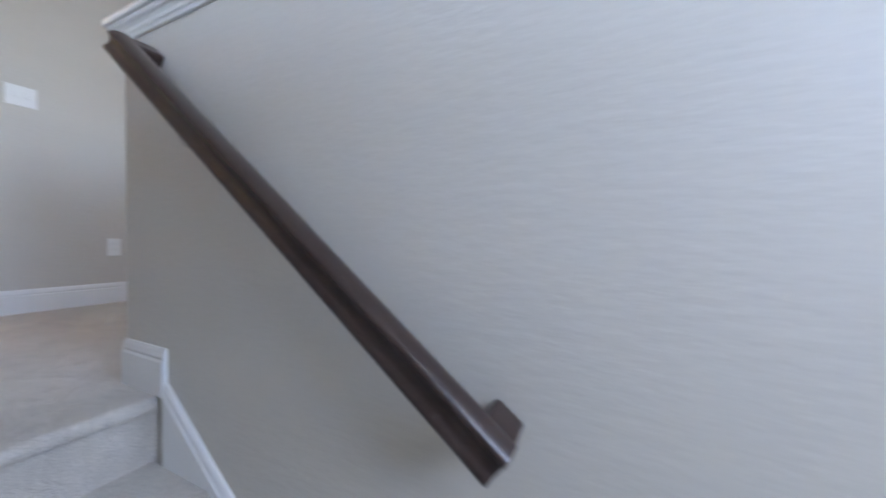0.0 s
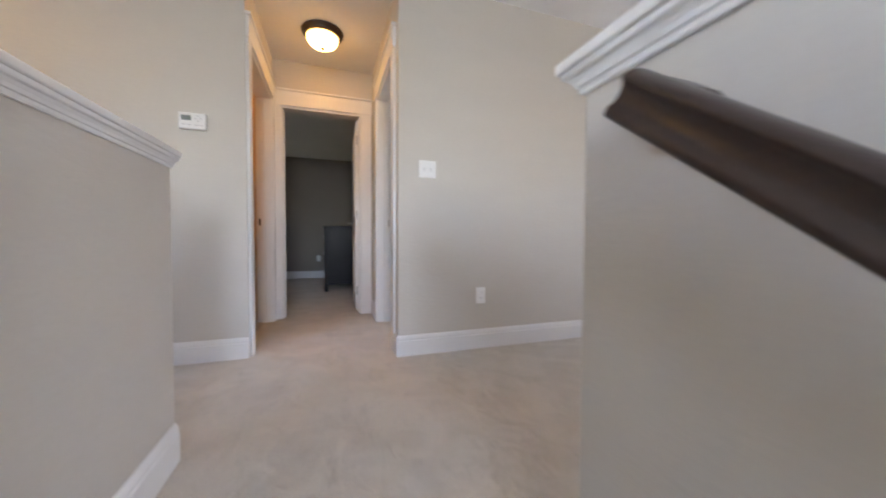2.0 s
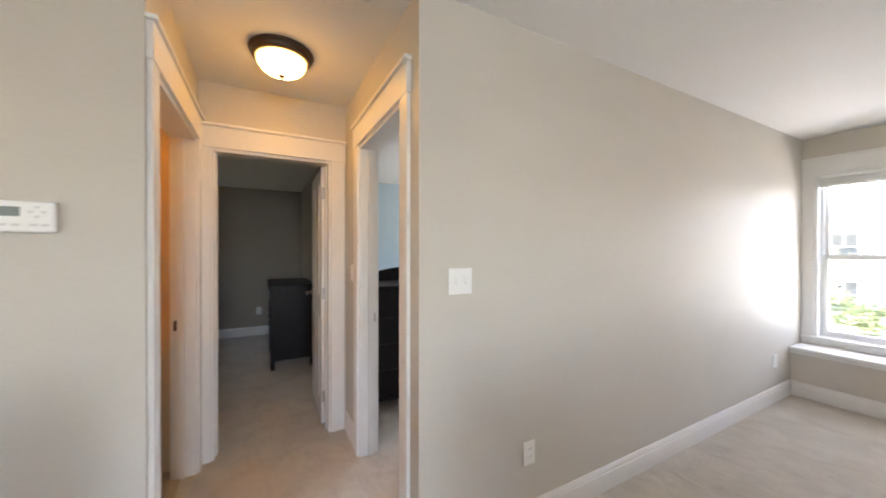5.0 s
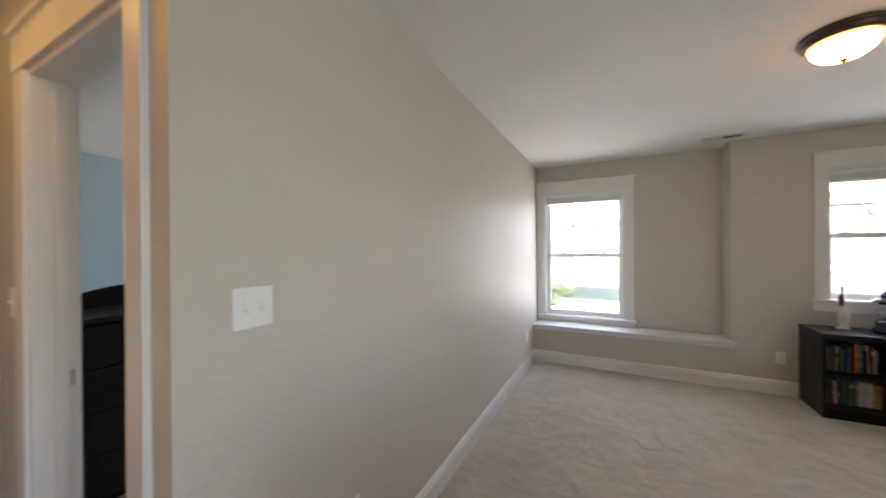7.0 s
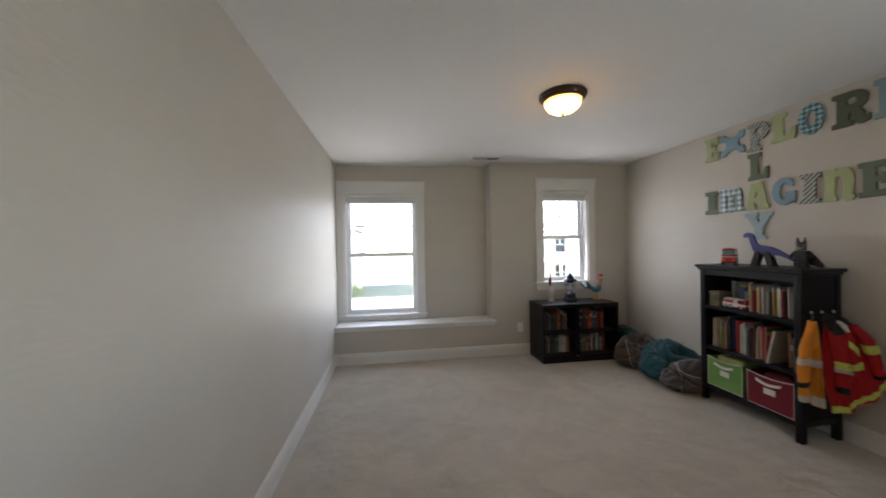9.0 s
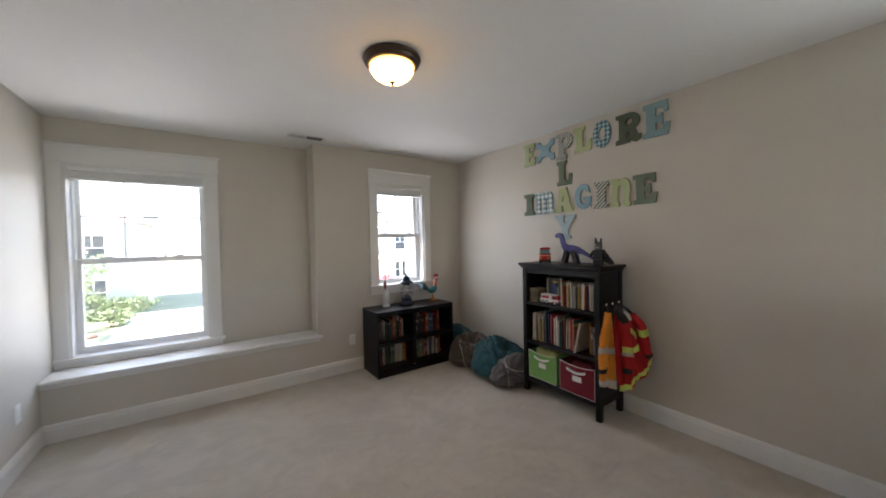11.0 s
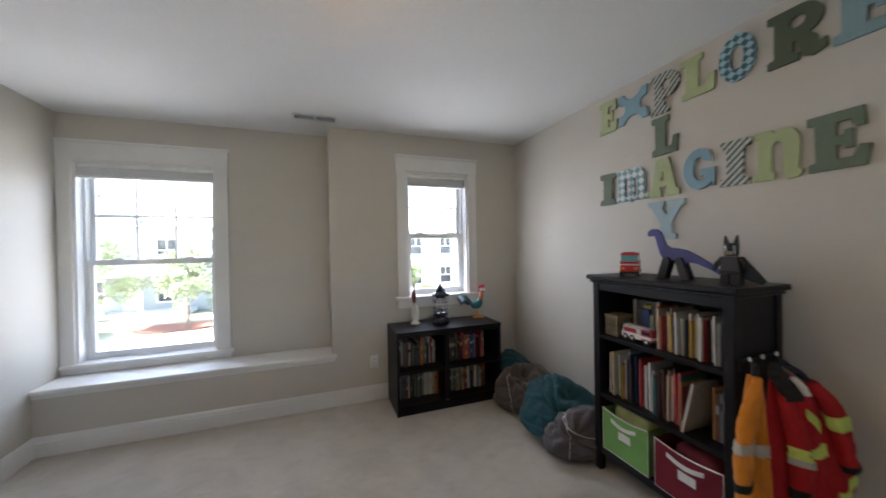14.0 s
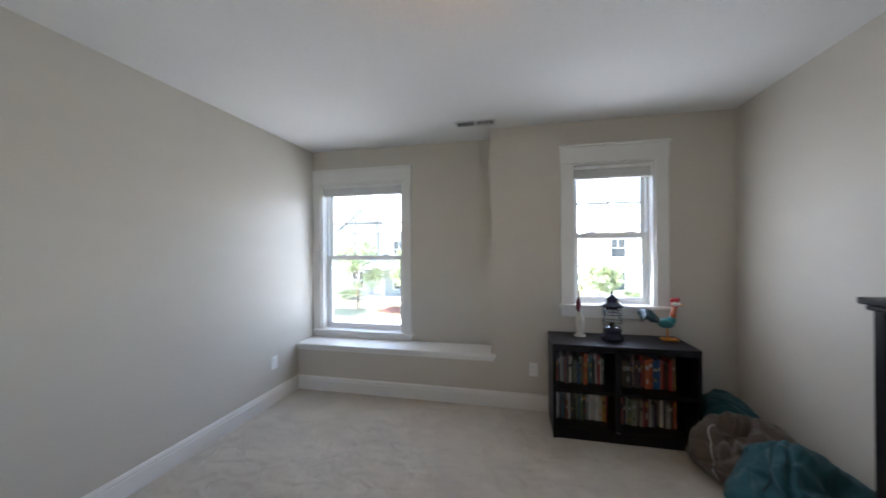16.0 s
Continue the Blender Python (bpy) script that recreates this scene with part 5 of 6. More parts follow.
part("ladder_side", box(0.0, 0.125, 0.034, 0.038, 0.058, 0.062), M_WHITE, lad)
for k in range(8):
    part("rung", box(0.006 + k * 0.016, 0.009 + k * 0.016, 0.014, 0.034, 0.0585, 0.0615), M_WHITE, lad)
for x in (0.022, 0.055, 0.122):
    for y in (0.003, 0.045):
        wheel(pose(x, y, 0.013, 90 if y < 0.02 else -90, 0, 0), 0.013, 0.008, truck)

# low bookcase top
vase = thing("bottle_vase", "white ceramic bottle holding a painted wooden spoon", "vase", pose(2.645, 3.70, LH))
part("bottle", lathe([(0, 0), (0.044, 0), (0.045, 0.010), (0.030, 0.018), (0.026, 0.035), (0.033, 0.080), (0.036, 0.120), (0.030, 0.150), (0.018, 0.165), (0.017, 0.185), (0.020, 0.190), (0, 0.190)], 28), gloss("white_ceramic", "d6d4cc", 0.25), vase, "", True)
sp = part("spoon", tube([(0, 0, 0.188), (-0.003, 0, 0.24), (-0.006, 0.0, 0.36)], [0.006, 0.006, 0.010], 10), material("grey_wood", hexcol("8a8078"), 0.6, var=0.2, scale=30), vase, "worn grey spoon", True)
part("feather", ball((-0.012, -0.004, 0.245), (0.020, 0.012, 0.055)), gloss("dark_red_paint", "6a2530", 0.5), sp, "dark red leaf shape", True)

lan = thing("lantern", "navy enamel oil lantern with a glass chimney", "lantern", pose(2.862, 3.625, LH))
part("base", lathe([(0, 0), (0.074, 0), (0.078, 0.012), (0.078, 0.030), (0.070, 0.046), (0.060, 0.054), (0.062, 0.062), (0.066, 0.078), (0.058, 0.096), (0.040, 0.104), (0, 0.104)], 36), M_NAVY, lan, "", True)
g = part("chimney", lathe([(0.038, 0.104), (0.050, 0.130), (0.054, 0.165), (0.048, 0.215), (0.040, 0.246), (0.038, 0.246), (0.046, 0.215), (0.052, 0.165), (0.048, 0.130), (0.036, 0.106)], 28), M_GLASS, lan, "clear glass chimney", True)
g.visible_shadow = False
part("burner", lathe([(0, 0.104), (0.020, 0.104), (0.018, 0.124), (0.007, 0.134), (0, 0.134)], 16), M_BRONZE, lan)
part("hood", lathe([(0.046, 0.246), (0.080, 0.252), (0.084, 0.258), (0.078, 0.266), (0.052, 0.282), (0.040, 0.296), (0.046, 0.302), (0.042, 0.312), (0.026, 0.326), (0.020, 0.336), (0.008, 0.344), (0.010, 0.356), (0.005, 0.366), (0, 0.372)], 36), M_NAVY, lan, "", True)
for a in range(6):
    c, s = math.cos(a * math.pi / 3 + 0.4), math.sin(a * math.pi / 3 + 0.4)
    part("guard_wire", tube([(0.060 * c, 0.060 * s, 0.090), (0.068 * c, 0.068 * s, 0.112), (0.069 * c, 0.069 * s, 0.222), (0.060 * c, 0.060 * s, 0.252)], 0.0026, 6), M_NAVY, lan, "", True)
for z in (0.140, 0.196):
    part("guard_ring", lathe([(0.069, z - 0.0025), (0.0715, z), (0.069, z + 0.0025), (0.0665, z), (0.069, z - 0.0025)], 32), M_NAVY, lan, "", True)

tail = [(tube([(0.05, 0, 0.125), (-0.01, 0.012 * (k - 2), 0.140 + 0.012 * k), (-0.055, 0.018 * (k - 2), 0.165 + 0.006 * k), (-0.085, 0.022 * (k - 2), 0.130 + 0.012 * k)], [0.010, 0.018, 0.018, 0.004], 8), gloss("dark_teal_paint", "173c44", 0.4)) for k in range(5)]
solid("rooster_figurine", tail + [(ball((0.085, 0, 0.115), (0.055, 0.034, 0.036)), M_TEALP), (ball((0.120, 0, 0.140), (0.028, 0.026, 0.036)), M_TEALP), (tube([(0.122, 0, 0.150), (0.132, 0, 0.195), (0.140, 0, 0.235)], [0.024, 0.017, 0.016], 12), gloss("orange_brown_paint", "b0603a", 0.4)),
       (ball((0.143, 0, 0.250), (0.028, 0.022, 0.024)), M_RED), (ball((0.130, 0, 0.276), (0.022, 0.008, 0.018)), M_RED), (ball((0.155, 0, 0.280), (0.018, 0.007, 0.016)), M_RED), (ball((0.132, -0.018, 0.252), (0.016, 0.010, 0.016)), M_WHITE), (ball((0.156, -0.016, 0.252), (0.012, 0.009, 0.013)), M_WHITE), (ball((0.131, -0.027, 0.252), (0.005, 0.003, 0.005), 2), M_BLK),
       (tube([(0.165, 0, 0.246), (0.198, 0, 0.240)], [0.009, 0.002], 8), M_ORANGE), (tube([(0.085, -0.012, 0.095), (0.092, -0.012, 0.010)], 0.006, 8), M_ORANGE), (tube([(0.095, 0.012, 0.095), (0.100, 0.012, 0.010)], 0.006, 8), M_ORANGE), (box(0.055, 0.155, -0.034, 0.030, 0.0, 0.012, 0.005), M_ORANGE)],
      "teal rooster figurine with red comb and orange feet", "figurine", pose(3.165, 3.70, LH) @ Matrix.Scale(1.08, 4), True)


# ---- coats on the side of the tall bookcase ----
rack = thing("hook_rack", "black hook rack with pale knobs on the bookcase", "hook rack", pose(3.428, 1.635, 0))
part("strip", box(0.010, 0.300, -0.012, 0.0, 0.850, 0.895, 0.003), M_BLACK, rack)
for x in (0.030, 0.115, 0.210):
    h = part("hook", tube([(x, -0.010, 0.882), (x, -0.020, 0.880), (x, -0.032, 0.898)], 0.006, 8), M_BLACK, rack, "", True)
    part("knob", ball((x, -0.034, 0.904), (0.0065, 0.0065, 0.011), 2), M_PLATE, h, "pale ceramic knob", True)


M_ORCOAT = material("orange_fleece", hexcol("d5811b"), 0.95, var=0.1, scale=12, fine=0.1, fscale=200, bump=0.0015, bscale=300, sheen=0.2)
M_REDCOAT = material("red_coat_cloth", hexcol("b01219"), 0.8, var=0.1, scale=10, fine=0.06, fscale=200, bump=0.0008, bscale=200)
M_LIME = material("lime_reflective_tape", hexcol("cfe06a"), 0.5, var=0.08, scale=20)
M_SILVER = material("silver_reflective_tape", hexcol("b9b2a8"), 0.45, var=0.08, scale=20)
M_BLACKTAPE = material("black_webbing", hexcol("1c1a1a"), 0.8)



def lerp(table, t):
    for (a, p), (b, q) in zip(table, table[1:]):
        if t <= b:
            return p + (q - p) * (t - a) / (b - a)
    return table[-1][1]


def garment(left, right, top, hem, bulge, folds, seed):
    """The skin of a hanging coat in its own plane: x across, y out (minus is the front), z up. Gives place(u, v, side, off) and its inverse in the plane."""
    def place(u, v, side=1, off=0.0):
        x = lerp(left, v) + (lerp(right, v) - lerp(left, v)) * u
        z = lerp(top, u) + (lerp(hem, u) - lerp(top, u)) * v
        e = max(0.0, math.sin(math.pi * u)) ** 0.55
        w = noise.noise(Vector((u * 4.5 + 1.2 * v, v * 1.6, seed))) + 0.6 * noise.noise(Vector((u * 11 + 2 * v, v * 3.5, seed + 5)))
        c = max(0.0, 1 - abs(noise.noise(Vector((u * 3 - v * 2.4, v * 2.2, seed + 9)))) * 7)
        d = e * (bulge * (0.35 + 0.65 * min(1, v * 2.2)) + folds * w * (0.3 + v)) - 0.012 * c * e
        if side < 0:
            return Vector((x, 0.6 * e * bulge + 0.004 - off, z))
        return Vector((x, -max(0.004, d) - off, z))

    def find(x, z):
        u, v = 0.5, 0.5
        for _ in range(12):
            v = min(1, max(0, (lerp(top, u) - z) / (lerp(top, u) - lerp(hem, u))))
            u = min(1, max(0, (x - lerp(left, v)) / (lerp(right, v) - lerp(left, v))))
        return u, v
    return place, find


def skin(place, nu=44, nv=44):
    bm, prev = bmesh.new(), None
    for k in range(nv + 1):
        v = k / nv
        row = [bm.verts.new(place(i / nu, v)) for i in range(nu + 1)] + [bm.verts.new(place(1 - i / nu, v, -1)) for i in range(1, nu)]
        if prev:
            for a in range(len(row)):
                b = (a + 1) % len(row)
                bm.faces.new((prev[a], prev[b], row[b], row[a]))
        else:
            bm.faces.new(row)
        prev = row
    return bm


def strip(place, find, a, b, w0, w1, off=0.003, n=16, m=4):
    """A tape sewn on from point a to b of the coat's plane, w0 and w1 wide at its ends."""
    bm = bmesh.new()
    rows = []
    for lift in (off, off - 0.0025):
        g = []
        for i in range(n + 1):
            f = i / n
            x, z, w = a[0] + (b[0] - a[0]) * f, a[1] + (b[1] - a[1]) * f, w0 + (w1 - w0) * f
            g.append([bm.verts.new(place(*find(x, z + w * (k / m - 0.5)), 1, lift)) for k in range(m + 1)])
        rows.append(g)
    f, k = rows
    for i in range(n):
        for j in range(m):
            bm.faces.new((f[i][j], f[i + 1][j], f[i + 1][j + 1], f[i][j + 1]))
            bm.faces.new((k[i][j], k[i][j + 1], k[i + 1][j + 1], k[i + 1][j]))
    return bm


def sleeve(points, radii, seed, lo=0.0, hi=1.0, grow=0.0, n=26, steps=36):
    """A limp sleeve along a bent line, flattened and wrinkled; lo to hi takes a band of it."""
    bm, prev = bmesh.new(), None
    for k in range(steps + 1):
        t = lo + (hi - lo) * k / steps
        q = t * (len(points) - 1)
        i = min(int(q), len(points) - 2)
        f = q - i
        c = Vector(points[i]).lerp(Vector(points[i + 1]), f)
        r = radii[i] + (radii[i + 1] - radii[i]) * f + grow
        row = []
        for j in range(n):
            a = 2 * math.pi * j / n
            w = 1 + 0.22 * noise.noise(Vector((math.cos(a) * 1.5, math.sin(a) * 1.5, t * 5 + seed))) - 0.16 * max(0, 1 - 5 * abs(noise.noise(Vector((math.cos(a), math.sin(a), t * 9 + seed + 3)))))
            row.append(bm.verts.new(c + Vector((r * w * math.cos(a), 0.72 * r * w * math.sin(a), 0.25 * r * math.sin(a + seed)))))
        if prev:
            for j in range(n):
                bm.faces.new((prev[j], prev[(j + 1) % n], row[(j + 1) % n], row[j]))
        prev = row
    bm.faces.new(prev)
    return bm


def cloth_part(name, bm, mat, parent, label=""):
    bmesh.ops.recalc_face_normals(bm, faces=bm.faces[:])
    return part(name, bm, mat, parent, label, True)


OR_M = pose(3.390, 1.564, 0, 0, 0, -25.8)
coat = thing("orange_jacket", "orange high-visibility jacket with silver tape on a hook", "jacket", OR_M)
put, seek = garment([(0, -0.006), (0.12, -0.020), (0.5, -0.028), (1, 0.004)], [(0, 0.036), (0.15, 0.048), (0.5, 0.058), (1, 0.076)], [(0, 0.866), (1, 0.850)], [(0, 0.315), (1, 0.300)], 0.034, 0.014, 2.0)
body = cloth_part("body", skin(put), M_ORCOAT, coat)
cloth_part("tape", strip(put, seek, (-0.026, 0.592), (0.058, 0.586), 0.045, 0.045), M_SILVER, body, "silver reflective tape")
cloth_part("tape", strip(put, seek, (0.002, 0.350), (0.074, 0.332), 0.060, 0.062), M_SILVER, body, "silver reflective tape")
arm = [(0.012, -0.018, 0.858), (-0.018, -0.030, 0.780), (-0.042, -0.034, 0.680), (-0.055, -0.034, 0.580), (-0.054, -0.032, 0.470), (-0.046, -0.028, 0.345)]
rad = [0.016, 0.030, 0.034, 0.032, 0.030, 0.027]
sl = cloth_part("sleeve", sleeve(arm, rad, 1.0), M_ORCOAT, coat)
cloth_part("tape", sleeve(arm, rad, 1.0, 0.50, 0.585, 0.003, steps=8), M_SILVER, sl, "silver reflective tape")
cloth_part("webbing", sleeve(arm, rad, 1.0, 0.79, 0.845, 0.003, steps=6), M_BLACKTAPE, sl, "black webbing")
cloth_part("tape", sleeve(arm, rad, 1.0, 0.93, 1.0, 0.002, steps=6), M_SILVER, sl, "silver reflective tape")

cloth_part("hanging_loop", sleeve([(0.045, 0.050, 0.896), (0.034, 0.024, 0.890), (0.020, 0.000, 0.860)], [0.006, 0.012, 0.016], 3.0, steps=12), M_BLACKTAPE, coat, "black collar loop")

RED_M = pose(3.604, 1.490, 0, 0, 0, -25.8)
coat = thing("red_jacket", "red firefighter play jacket with lime reflective tape", "jacket", RED_M)
put, seek = garment([(0, -0.130), (0.3, -0.152), (0.7, -0.138), (1, -0.104)], [(0, -0.030), (0.10, 0.022), (0.26, 0.066), (0.62, 0.118), (1, 0.158)],
                    [(0, 0.872), (0.5, 0.872), (1, 0.838)], [(0, 0.264), (0.30, 0.288), (0.45, 0.335), (0.62, 0.362), (0.80, 0.398), (1, 0.478)], 0.044, 0.022, 5.0)
body = cloth_part("body", skin(put), M_REDCOAT, coat)
for p, q, w0, w1 in (((-0.106, 0.285), (-0.036, 0.312), 0.050, 0.036), ((-0.038, 0.330), (0.030, 0.372), 0.036, 0.032), ((0.030, 0.378), (0.100, 0.432), 0.034, 0.036), ((0.100, 0.440), (0.152, 0.492), 0.040, 0.034)):
    cloth_part("tape", strip(put, seek, p, q, w0, w1), M_LIME, body, "lime reflective tape at the hem")
cloth_part("tape", strip(put, seek, (-0.040, 0.572), (0.030, 0.592), 0.036, 0.044), M_LIME, body, "lime reflective tape")
cloth_part("tape", strip(put, seek, (-0.032, 0.722), (0.018, 0.672), 0.040, 0.050), M_LIME, body, "lime reflective tape")
cloth_part("pocket", strip(put, seek, (-0.010, 0.500), (0.045, 0.520), 0.012, 0.012), M_REDCOAT, body)
arm = [(-0.112, -0.020, 0.850), (-0.108, -0.046, 0.760), (-0.092, -0.060, 0.660), (-0.078, -0.064, 0.560), (-0.080, -0.060, 0.470), (-0.084, -0.056, 0.412)]
rad = [0.020, 0.034, 0.036, 0.036, 0.033, 0.030]
sl = cloth_part("sleeve", sleeve(arm, rad, 4.0), M_REDCOAT, coat)
cloth_part("tape", sleeve(arm, rad, 4.0, 0.50, 0.585, 0.003, steps=8), M_LIME, sl, "lime reflective tape")
cloth_part("tape", sleeve(arm, rad, 4.0, 0.585, 0.64, 0.003, steps=6), M_SILVER, sl, "silver reflective tape")
cloth_part("cuff", sleeve(arm, rad, 4.0, 0.86, 1.0, 0.003, steps=8), M_BLACKTAPE, sl, "black cuff")
arm = [(0.000, -0.010, 0.838), (0.038, -0.034, 0.775), (0.062, -0.042, 0.700), (0.082, -0.042, 0.620), (0.098, -0.038, 0.560), (0.106, -0.036, 0.520)]
rad = [0.022, 0.034, 0.035, 0.034, 0.031, 0.028]
sl = cloth_part("sleeve", sleeve(arm, rad, 7.0), M_REDCOAT, coat)
cloth_part("tape", sleeve(arm, rad, 7.0, 0.31, 0.45, 0.003, steps=8), M_LIME, sl, "lime reflective tape")
cloth_part("cuff", sleeve(arm, rad, 7.0, 0.86, 1.0, 0.003, steps=8), M_BLACKTAPE, sl, "black cuff")
lining = [(-0.128, -0.004, 0.908), (-0.126, -0.026, 0.870), (-0.112, -0.046, 0.830), (-0.098, -0.058, 0.782)]
col = cloth_part("collar", sleeve(lining, [0.010, 0.034, 0.036, 0.030], 9.0), M_BLACKTAPE, coat, "black lining at the neck")
cloth_part("neck_label", sleeve([(-0.106, -0.060, 0.872), (-0.080, -0.068, 0.838), (-0.058, -0.064, 0.806)], [0.010, 0.015, 0.010], 2.0, steps=14), M_WHITE, col, "white neck label")
cloth_part("yoke", sleeve([(-0.021, 0.096, 0.894), (-0.045, 0.050, 0.896), (-0.070, 0.004, 0.892), (-0.050, -0.014, 0.878), (-0.020, -0.014, 0.846)], [0.008, 0.014, 0.022, 0.024, 0.020], 6.0, steps=20), material("navy_lining", hexcol("171a2c"), 0.8), coat, "navy lining")


# ---- outdoors ----
GZ = -2.85
M_GRASS = material("lawn_grass", (0.18, 0.19, 0.115), 0.9, var=0.25, scale=0.6, fine=0.25, fscale=9, bump=0.02, bscale=30)
M_ASPH = material("pale_concrete_street", (0.55, 0.54, 0.51), 0.9, var=0.12, scale=0.8, fine=0.15, fscale=30)
M_CONC = material("concrete", (0.55, 0.54, 0.50), 0.85, var=0.1, scale=1.2, fine=0.1, fscale=20)
M_MULCH = material("red_mulch", (0.19, 0.075, 0.045), 0.95, var=0.3, scale=6, fine=0.3, fscale=40, bump=0.03, bscale=25)
M_BARK = material("bark", (0.14, 0.10, 0.075), 0.9, var=0.2, scale=8, bump=0.01, bscale=30)
M_LEAF = material("fresh_leaves", (0.25, 0.29, 0.15), 0.6, var=0.3, scale=2.0, fine=0.2, fscale=12)
M_LEAF2 = material("dark_hedge_leaves", (0.12, 0.16, 0.07), 0.6, var=0.3, scale=2.0, fine=0.2, fscale=12)
M_REDLEAF = material("red_leaves", (0.32, 0.06, 0.07), 0.6, var=0.3, scale=3.0)
M_SIDING = material("blue_grey_siding", (0.33, 0.35, 0.335), 0.7, var=0.05, scale=1.0)
M_SIDING2 = material("cream_siding", (0.62, 0.60, 0.54), 0.7, var=0.05, scale=1.0)
M_ROOF = material("grey_shingles", (0.44, 0.44, 0.43), 0.9, var=0.2, scale=3, fine=0.2, fscale=20)
M_OUTWIN = material("dark_house_glass", (0.05, 0.06, 0.07), 0.1, var=0.05)

tagged(part("ground", box(-900, 900, -900, 900, GZ - 0.5, GZ), M_GRASS), "green lawn reaching the horizon", "ground", "", "structure")
tagged(part("road", box(-300, 300, 7.5, 17.5, GZ, GZ + 0.02), M_ASPH), "pale sunlit street", "road", "", "structure")
for y in (7.3, 17.5):
    tagged(part("kerb", box(-300, 300, y, y + 0.2, GZ, GZ + 0.14, 0.02), M_CONC), "concrete kerb", "kerb", "", "structure")
tagged(part("pavement", box(-300, 300, 18.6, 20.2, GZ, GZ + 0.05), M_CONC), "concrete pavement", "pavement", "", "structure")
tagged(part("driveway", box(-3.0, 0.4, 20.2, 29.0, GZ, GZ + 0.04), M_CONC), "concrete driveway", "driveway", "", "structure")


def house(m, w, d, h, siding, label, gable_front=True):
    """A two-storey house; the front is y = 0 and faces -y."""
    b = thing("house", label, "house", m, "houses across the street")
    wins = [(w * f - 0.55, w * f + 0.55, z, z + 1.5) for f in (0.14, 0.36, 0.64, 0.86) for z in (0.75, 3.55)]
    wl = wall("wall", "y", 0.0, 0.2, 0, w, 0, h, wins, siding)
    for key in ("kind", "category"):
        del wl[key]
    wl.parent = b
    part("wall", box(0, 0.2, 0.2, d, 0, h), siding, b)
    part("wall", box(w - 0.2, w, 0.2, d, 0, h), siding, b)
    part("wall", box(0.2, w - 0.2, d - 0.2, d, 0, h), siding, b)
    for k in range(int(h / 0.36)):
        part("siding_course", prism([(-0.022, k * 0.36), (0.0, k * 0.36), (0.0, k * 0.36 + 0.34), (-0.006, k * 0.36 + 0.34)], "x", 0.0, wins[0][0] - 0.12), siding, b)
        part("siding_course", prism([(-0.022, k * 0.36), (0.0, k * 0.36), (0.0, k * 0.36 + 0.34), (-0.006, k * 0.36 + 0.34)], "x", wins[-1][1] + 0.12, w), siding, b)
    for x0, x1, z0, z1 in wins:
        f = part("window", box(x0, x1, 0.08, 0.10, z0, z1), M_OUTWIN, b, "dark glass window")
        for a in ((x0 - 0.10, x0, z0 - 0.1, z1 + 0.12), (x1, x1 + 0.10, z0 - 0.1, z1 + 0.12), (x0, x1, z1, z1 + 0.12), (x0, x1, z0 - 0.1, z0), (x0, x1, (z0 + z1) / 2 - 0.03, (z0 + z1) / 2 + 0.03), ((x0 + x1) / 2 - 0.02, (x0 + x1) / 2 + 0.02, (z0 + z1) / 2, z1)):
            part("frame", box(a[0], a[1], -0.03, 0.08, a[2], a[3]), M_TRIM, f)
    part("roof", prism([(-0.5, h), (d + 0.5, h), (d / 2, h + d * 0.30)], "x", -0.4, w + 0.4), M_ROOF, b)
    if gable_front:
        part("gable", prism([(w * 0.22, h), (w * 0.58, h), (w * 0.40, h + 2.1)], "y", -0.05, d / 2), siding, b)
        part("gable_roof", prism([(w * 0.20, h - 0.05), (w * 0.40, h + 2.15), (w * 0.60, h - 0.05), (w * 0.60, h + 0.12), (w * 0.40, h + 2.35), (w * 0.20, h + 0.12)], "y", -0.3, d / 2), M_ROOF, b)
    p = part("porch_roof", prism([(-1.9, 2.65), (0.0, 3.15), (0.0, 2.65)], "x", w * 0.24, w * 0.76), M_ROOF, b)
    for f in (0.25, 0.42, 0.58, 0.75):
        part("porch_post", box(w * f - 0.1, w * f + 0.1, -1.8, -1.6, 0, 2.66), M_TRIM, b, "white porch post")
    part("porch_floor", box(w * 0.24, w * 0.76, -1.9, -0.025, 0, 0.25), M_CONC, b)
    part("front_door", box(w * 0.5 - 0.45, w * 0.5 + 0.45, -0.05, 0.0, 0.25, 2.3, 0.01), M_SIDING2, b, "cream front door")
    return b


house(pose(-17.5, 29.5, GZ), 14.5, 9.0, 5.9, M_SIDING, "blue-grey two-storey house with white trim")
house(pose(8.5, 31.5, GZ), 13.5, 9.0, 5.7, M_SIDING2, "cream two-storey house with a grey roof")
house(pose(-35.0, 31.0, GZ), 13.0, 9.0, 5.8, M_SIDING2, "cream two-storey house with a grey roof")
house(pose(27.0, 33.0, GZ), 13.0, 9.0, 5.8, M_SIDING, "blue-grey two-storey house with white trim")


def leaves(bm, c, r, count, size):
    """A loose clump of single leaves."""
    for _ in range(count):
        d = Vector((random.gauss(0, 1), random.gauss(0, 1), random.gauss(0, 1))).normalized() * (random.random() ** 0.45)
        p = Vector(c) + Vector((d.x * r[0], d.y * r[1], d.z * r[2]))
        a, b = Vector((random.gauss(0, 1), random.gauss(0, 1), random.gauss(0, 1))).normalized(), Vector((random.gauss(0, 1), random.gauss(0, 1), random.gauss(0, 1))).normalized()
        u = a * size
        v = a.cross(b).normalized() * size * 0.5
        bm.faces.new([bm.verts.new(q) for q in (p - u, p + v, p + u, p - v)])


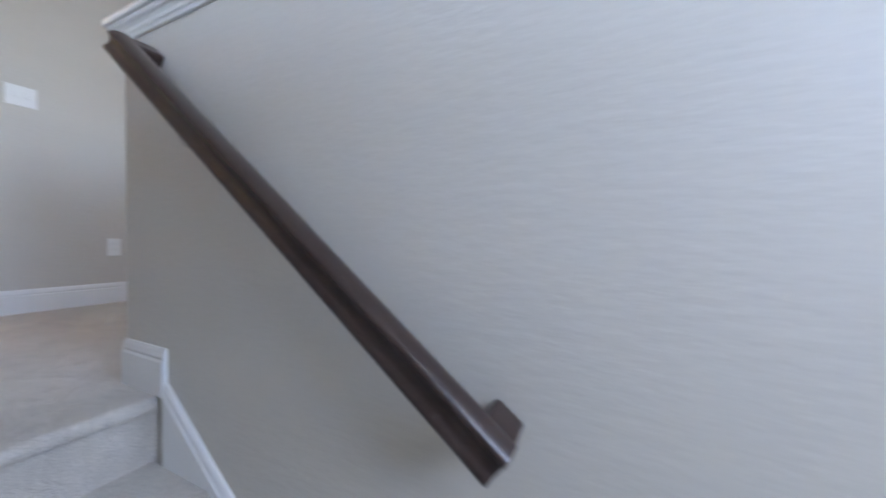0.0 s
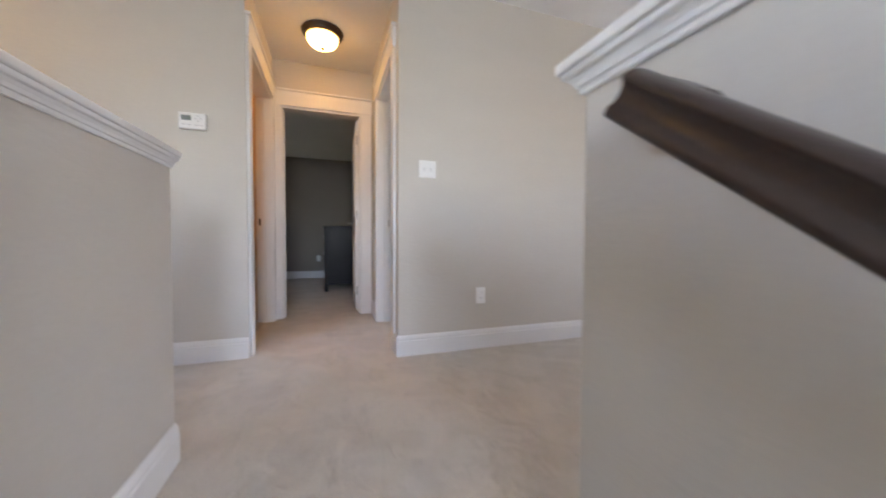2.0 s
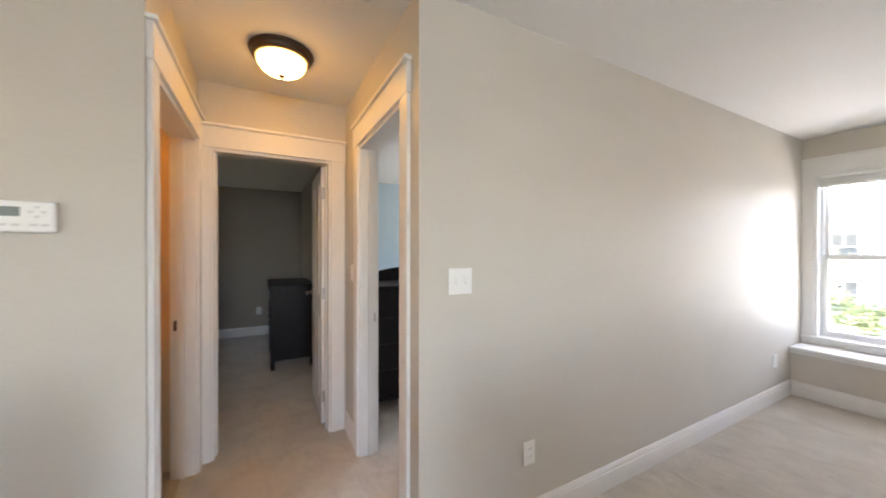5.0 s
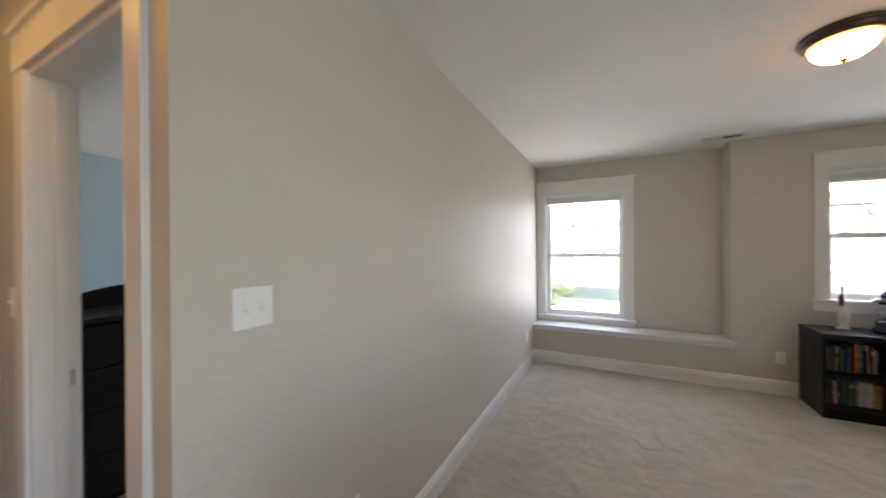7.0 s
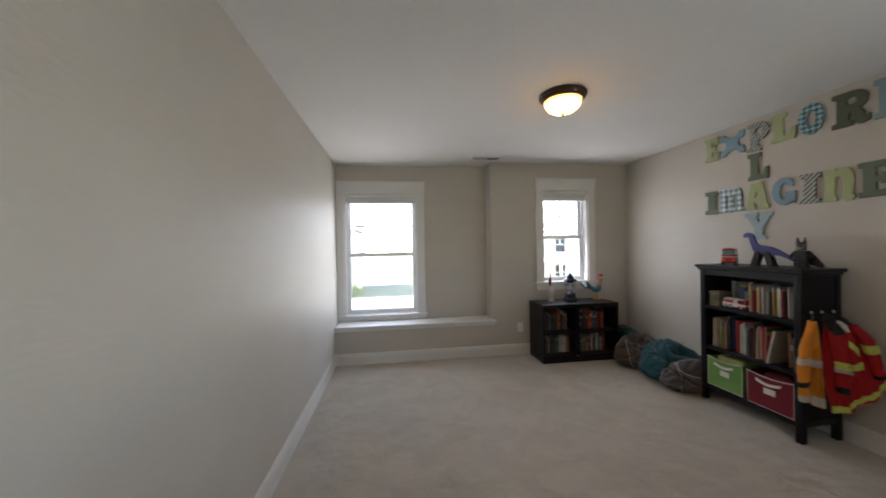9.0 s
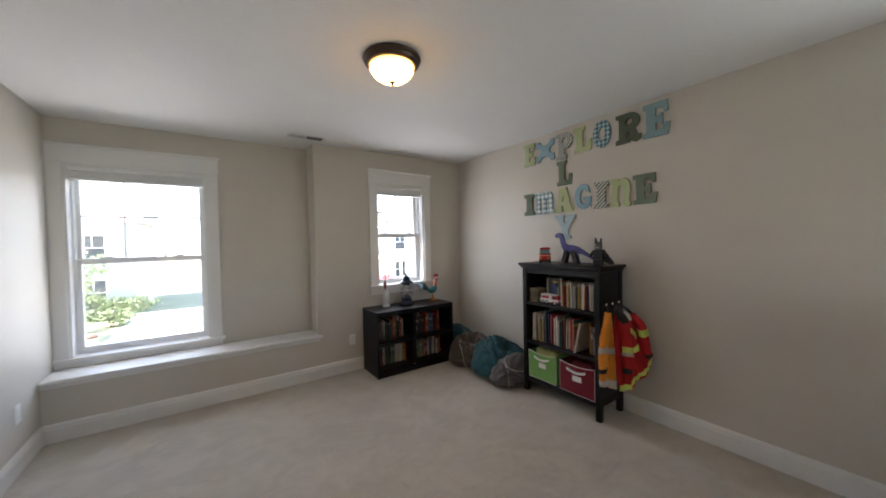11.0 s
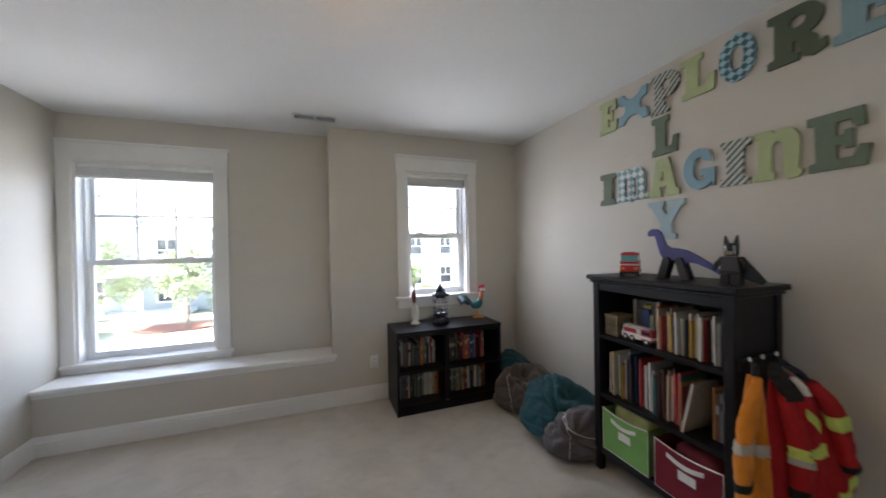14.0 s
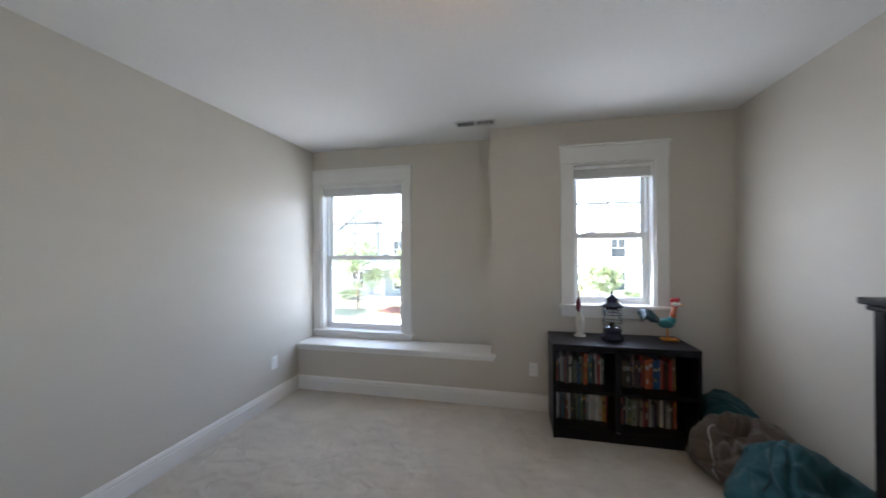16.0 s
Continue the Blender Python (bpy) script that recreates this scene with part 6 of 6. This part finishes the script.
def tree(m, h, spread, mat, label, seed, leaf=0.09):
    random.seed(seed)
    t = thing("tree", label, "tree", m, "street trees")
    bm = tube([(0, 0, 0), (0.03, 0.02, h * 0.3), (-0.02, 0.05, h * 0.6), (0.02, 0, h * 0.92)], [h * 0.022, h * 0.017, h * 0.010, h * 0.003], 9)
    cb = bmesh.new()
    for k in range(12):
        a, z = k * 2.4 + random.random(), h * random.uniform(0.28, 0.7)
        e = Vector((math.cos(a) * spread * random.uniform(0.5, 0.9), math.sin(a) * spread * random.uniform(0.5, 0.9), z + h * random.uniform(0.12, 0.28)))
        tube([(0, 0, z), (e.x * 0.5, e.y * 0.5, z + (e.z - z) * 0.4), tuple(e)], [h * 0.008, h * 0.005, h * 0.002], 6, bm)
        for q in range(4):
            c = e + Vector((random.gauss(0, 0.22), random.gauss(0, 0.22), random.gauss(0, 0.20))) * spread
            leaves(cb, c, (spread * 0.28, spread * 0.28, spread * 0.24), 90, leaf)
    for q in range(10):
        leaves(cb, (random.gauss(0, 0.3) * spread, random.gauss(0, 0.3) * spread, h * random.uniform(0.55, 0.95)), (spread * 0.3, spread * 0.3, spread * 0.3), 90, leaf)
    part("trunk", bm, M_BARK, t)
    part("crown", cb, mat, t)
    return t


tree(pose(-4.9, 22.5, GZ), 4.2, 1.5, M_LEAF, "young tree with fresh green leaves in the mulch bed", 1)
tree(pose(-9.3, 23.5, GZ), 4.6, 1.7, M_LEAF, "young leafy tree on the lawn", 2)
tree(pose(-12.6, 22.0, GZ), 4.0, 1.4, M_LEAF, "young leafy tree on the lawn", 3)
tree(pose(7.3, 24.0, GZ), 3.5, 1.1, M_LEAF, "young leafy tree on the lawn", 4)
tree(pose(-24.0, 24.0, GZ), 6.5, 2.4, M_LEAF, "tall leafy green street tree", 5, 0.14)
tree(pose(20.0, 25.0, GZ), 6.0, 2.2, M_LEAF, "tall leafy green street tree", 6, 0.14)


def shrub(m, rx, ry, h, mat, label, seed, count=1400, name="shrub"):
    random.seed(seed)
    bm = bmesh.new()
    for k in range(14):
        c = (random.uniform(-0.7, 0.7) * rx, random.uniform(-0.6, 0.6) * ry, h * random.uniform(0.35, 0.68))
        leaves(bm, c, (rx * 0.42, ry * 0.5, h * 0.38), count // 14, 0.07)
    s = thing(name, label, name, m)
    part("stem", tube([(0, 0, 0), (0.02, 0, h * 0.5)], [0.03, 0.015], 7), M_BARK, s)
    part("foliage", bm, mat, s)


shrub(pose(-3.9, 28.2, GZ), 2.2, 0.7, 1.5, M_LEAF2, "clipped green hedge before the house", 11, 2600, "hedge")
shrub(pose(-3.5, 25.5, GZ), 1.1, 0.9, 1.0, M_LEAF2, "rounded green shrub on the lawn", 12)
shrub(pose(14.2, 29.0, GZ), 0.8, 0.7, 1.3, M_REDLEAF, "red flowering shrub before the house", 14)
shrub(pose(11.0, 29.4, GZ), 1.0, 0.7, 1.1, M_LEAF2, "green shrub before the house", 15)
shrub(pose(-12.0, 27.2, GZ), 1.6, 0.7, 1.0, M_LEAF2, "green shrub before the porch", 16)
mb = [(1.9 * math.cos(2 * math.pi * k / 18) * (1 + 0.2 * math.sin(3 * k)) - 5.6, 1.2 * math.sin(2 * math.pi * k / 18) * (1 + 0.15 * math.cos(2 * k)) + 23.2) for k in range(18)]
tagged(part("mulch_bed", prism(mb, "z", GZ, GZ + 0.06), M_MULCH), "red mulch garden bed on the lawn", "garden bed", "", "structure")
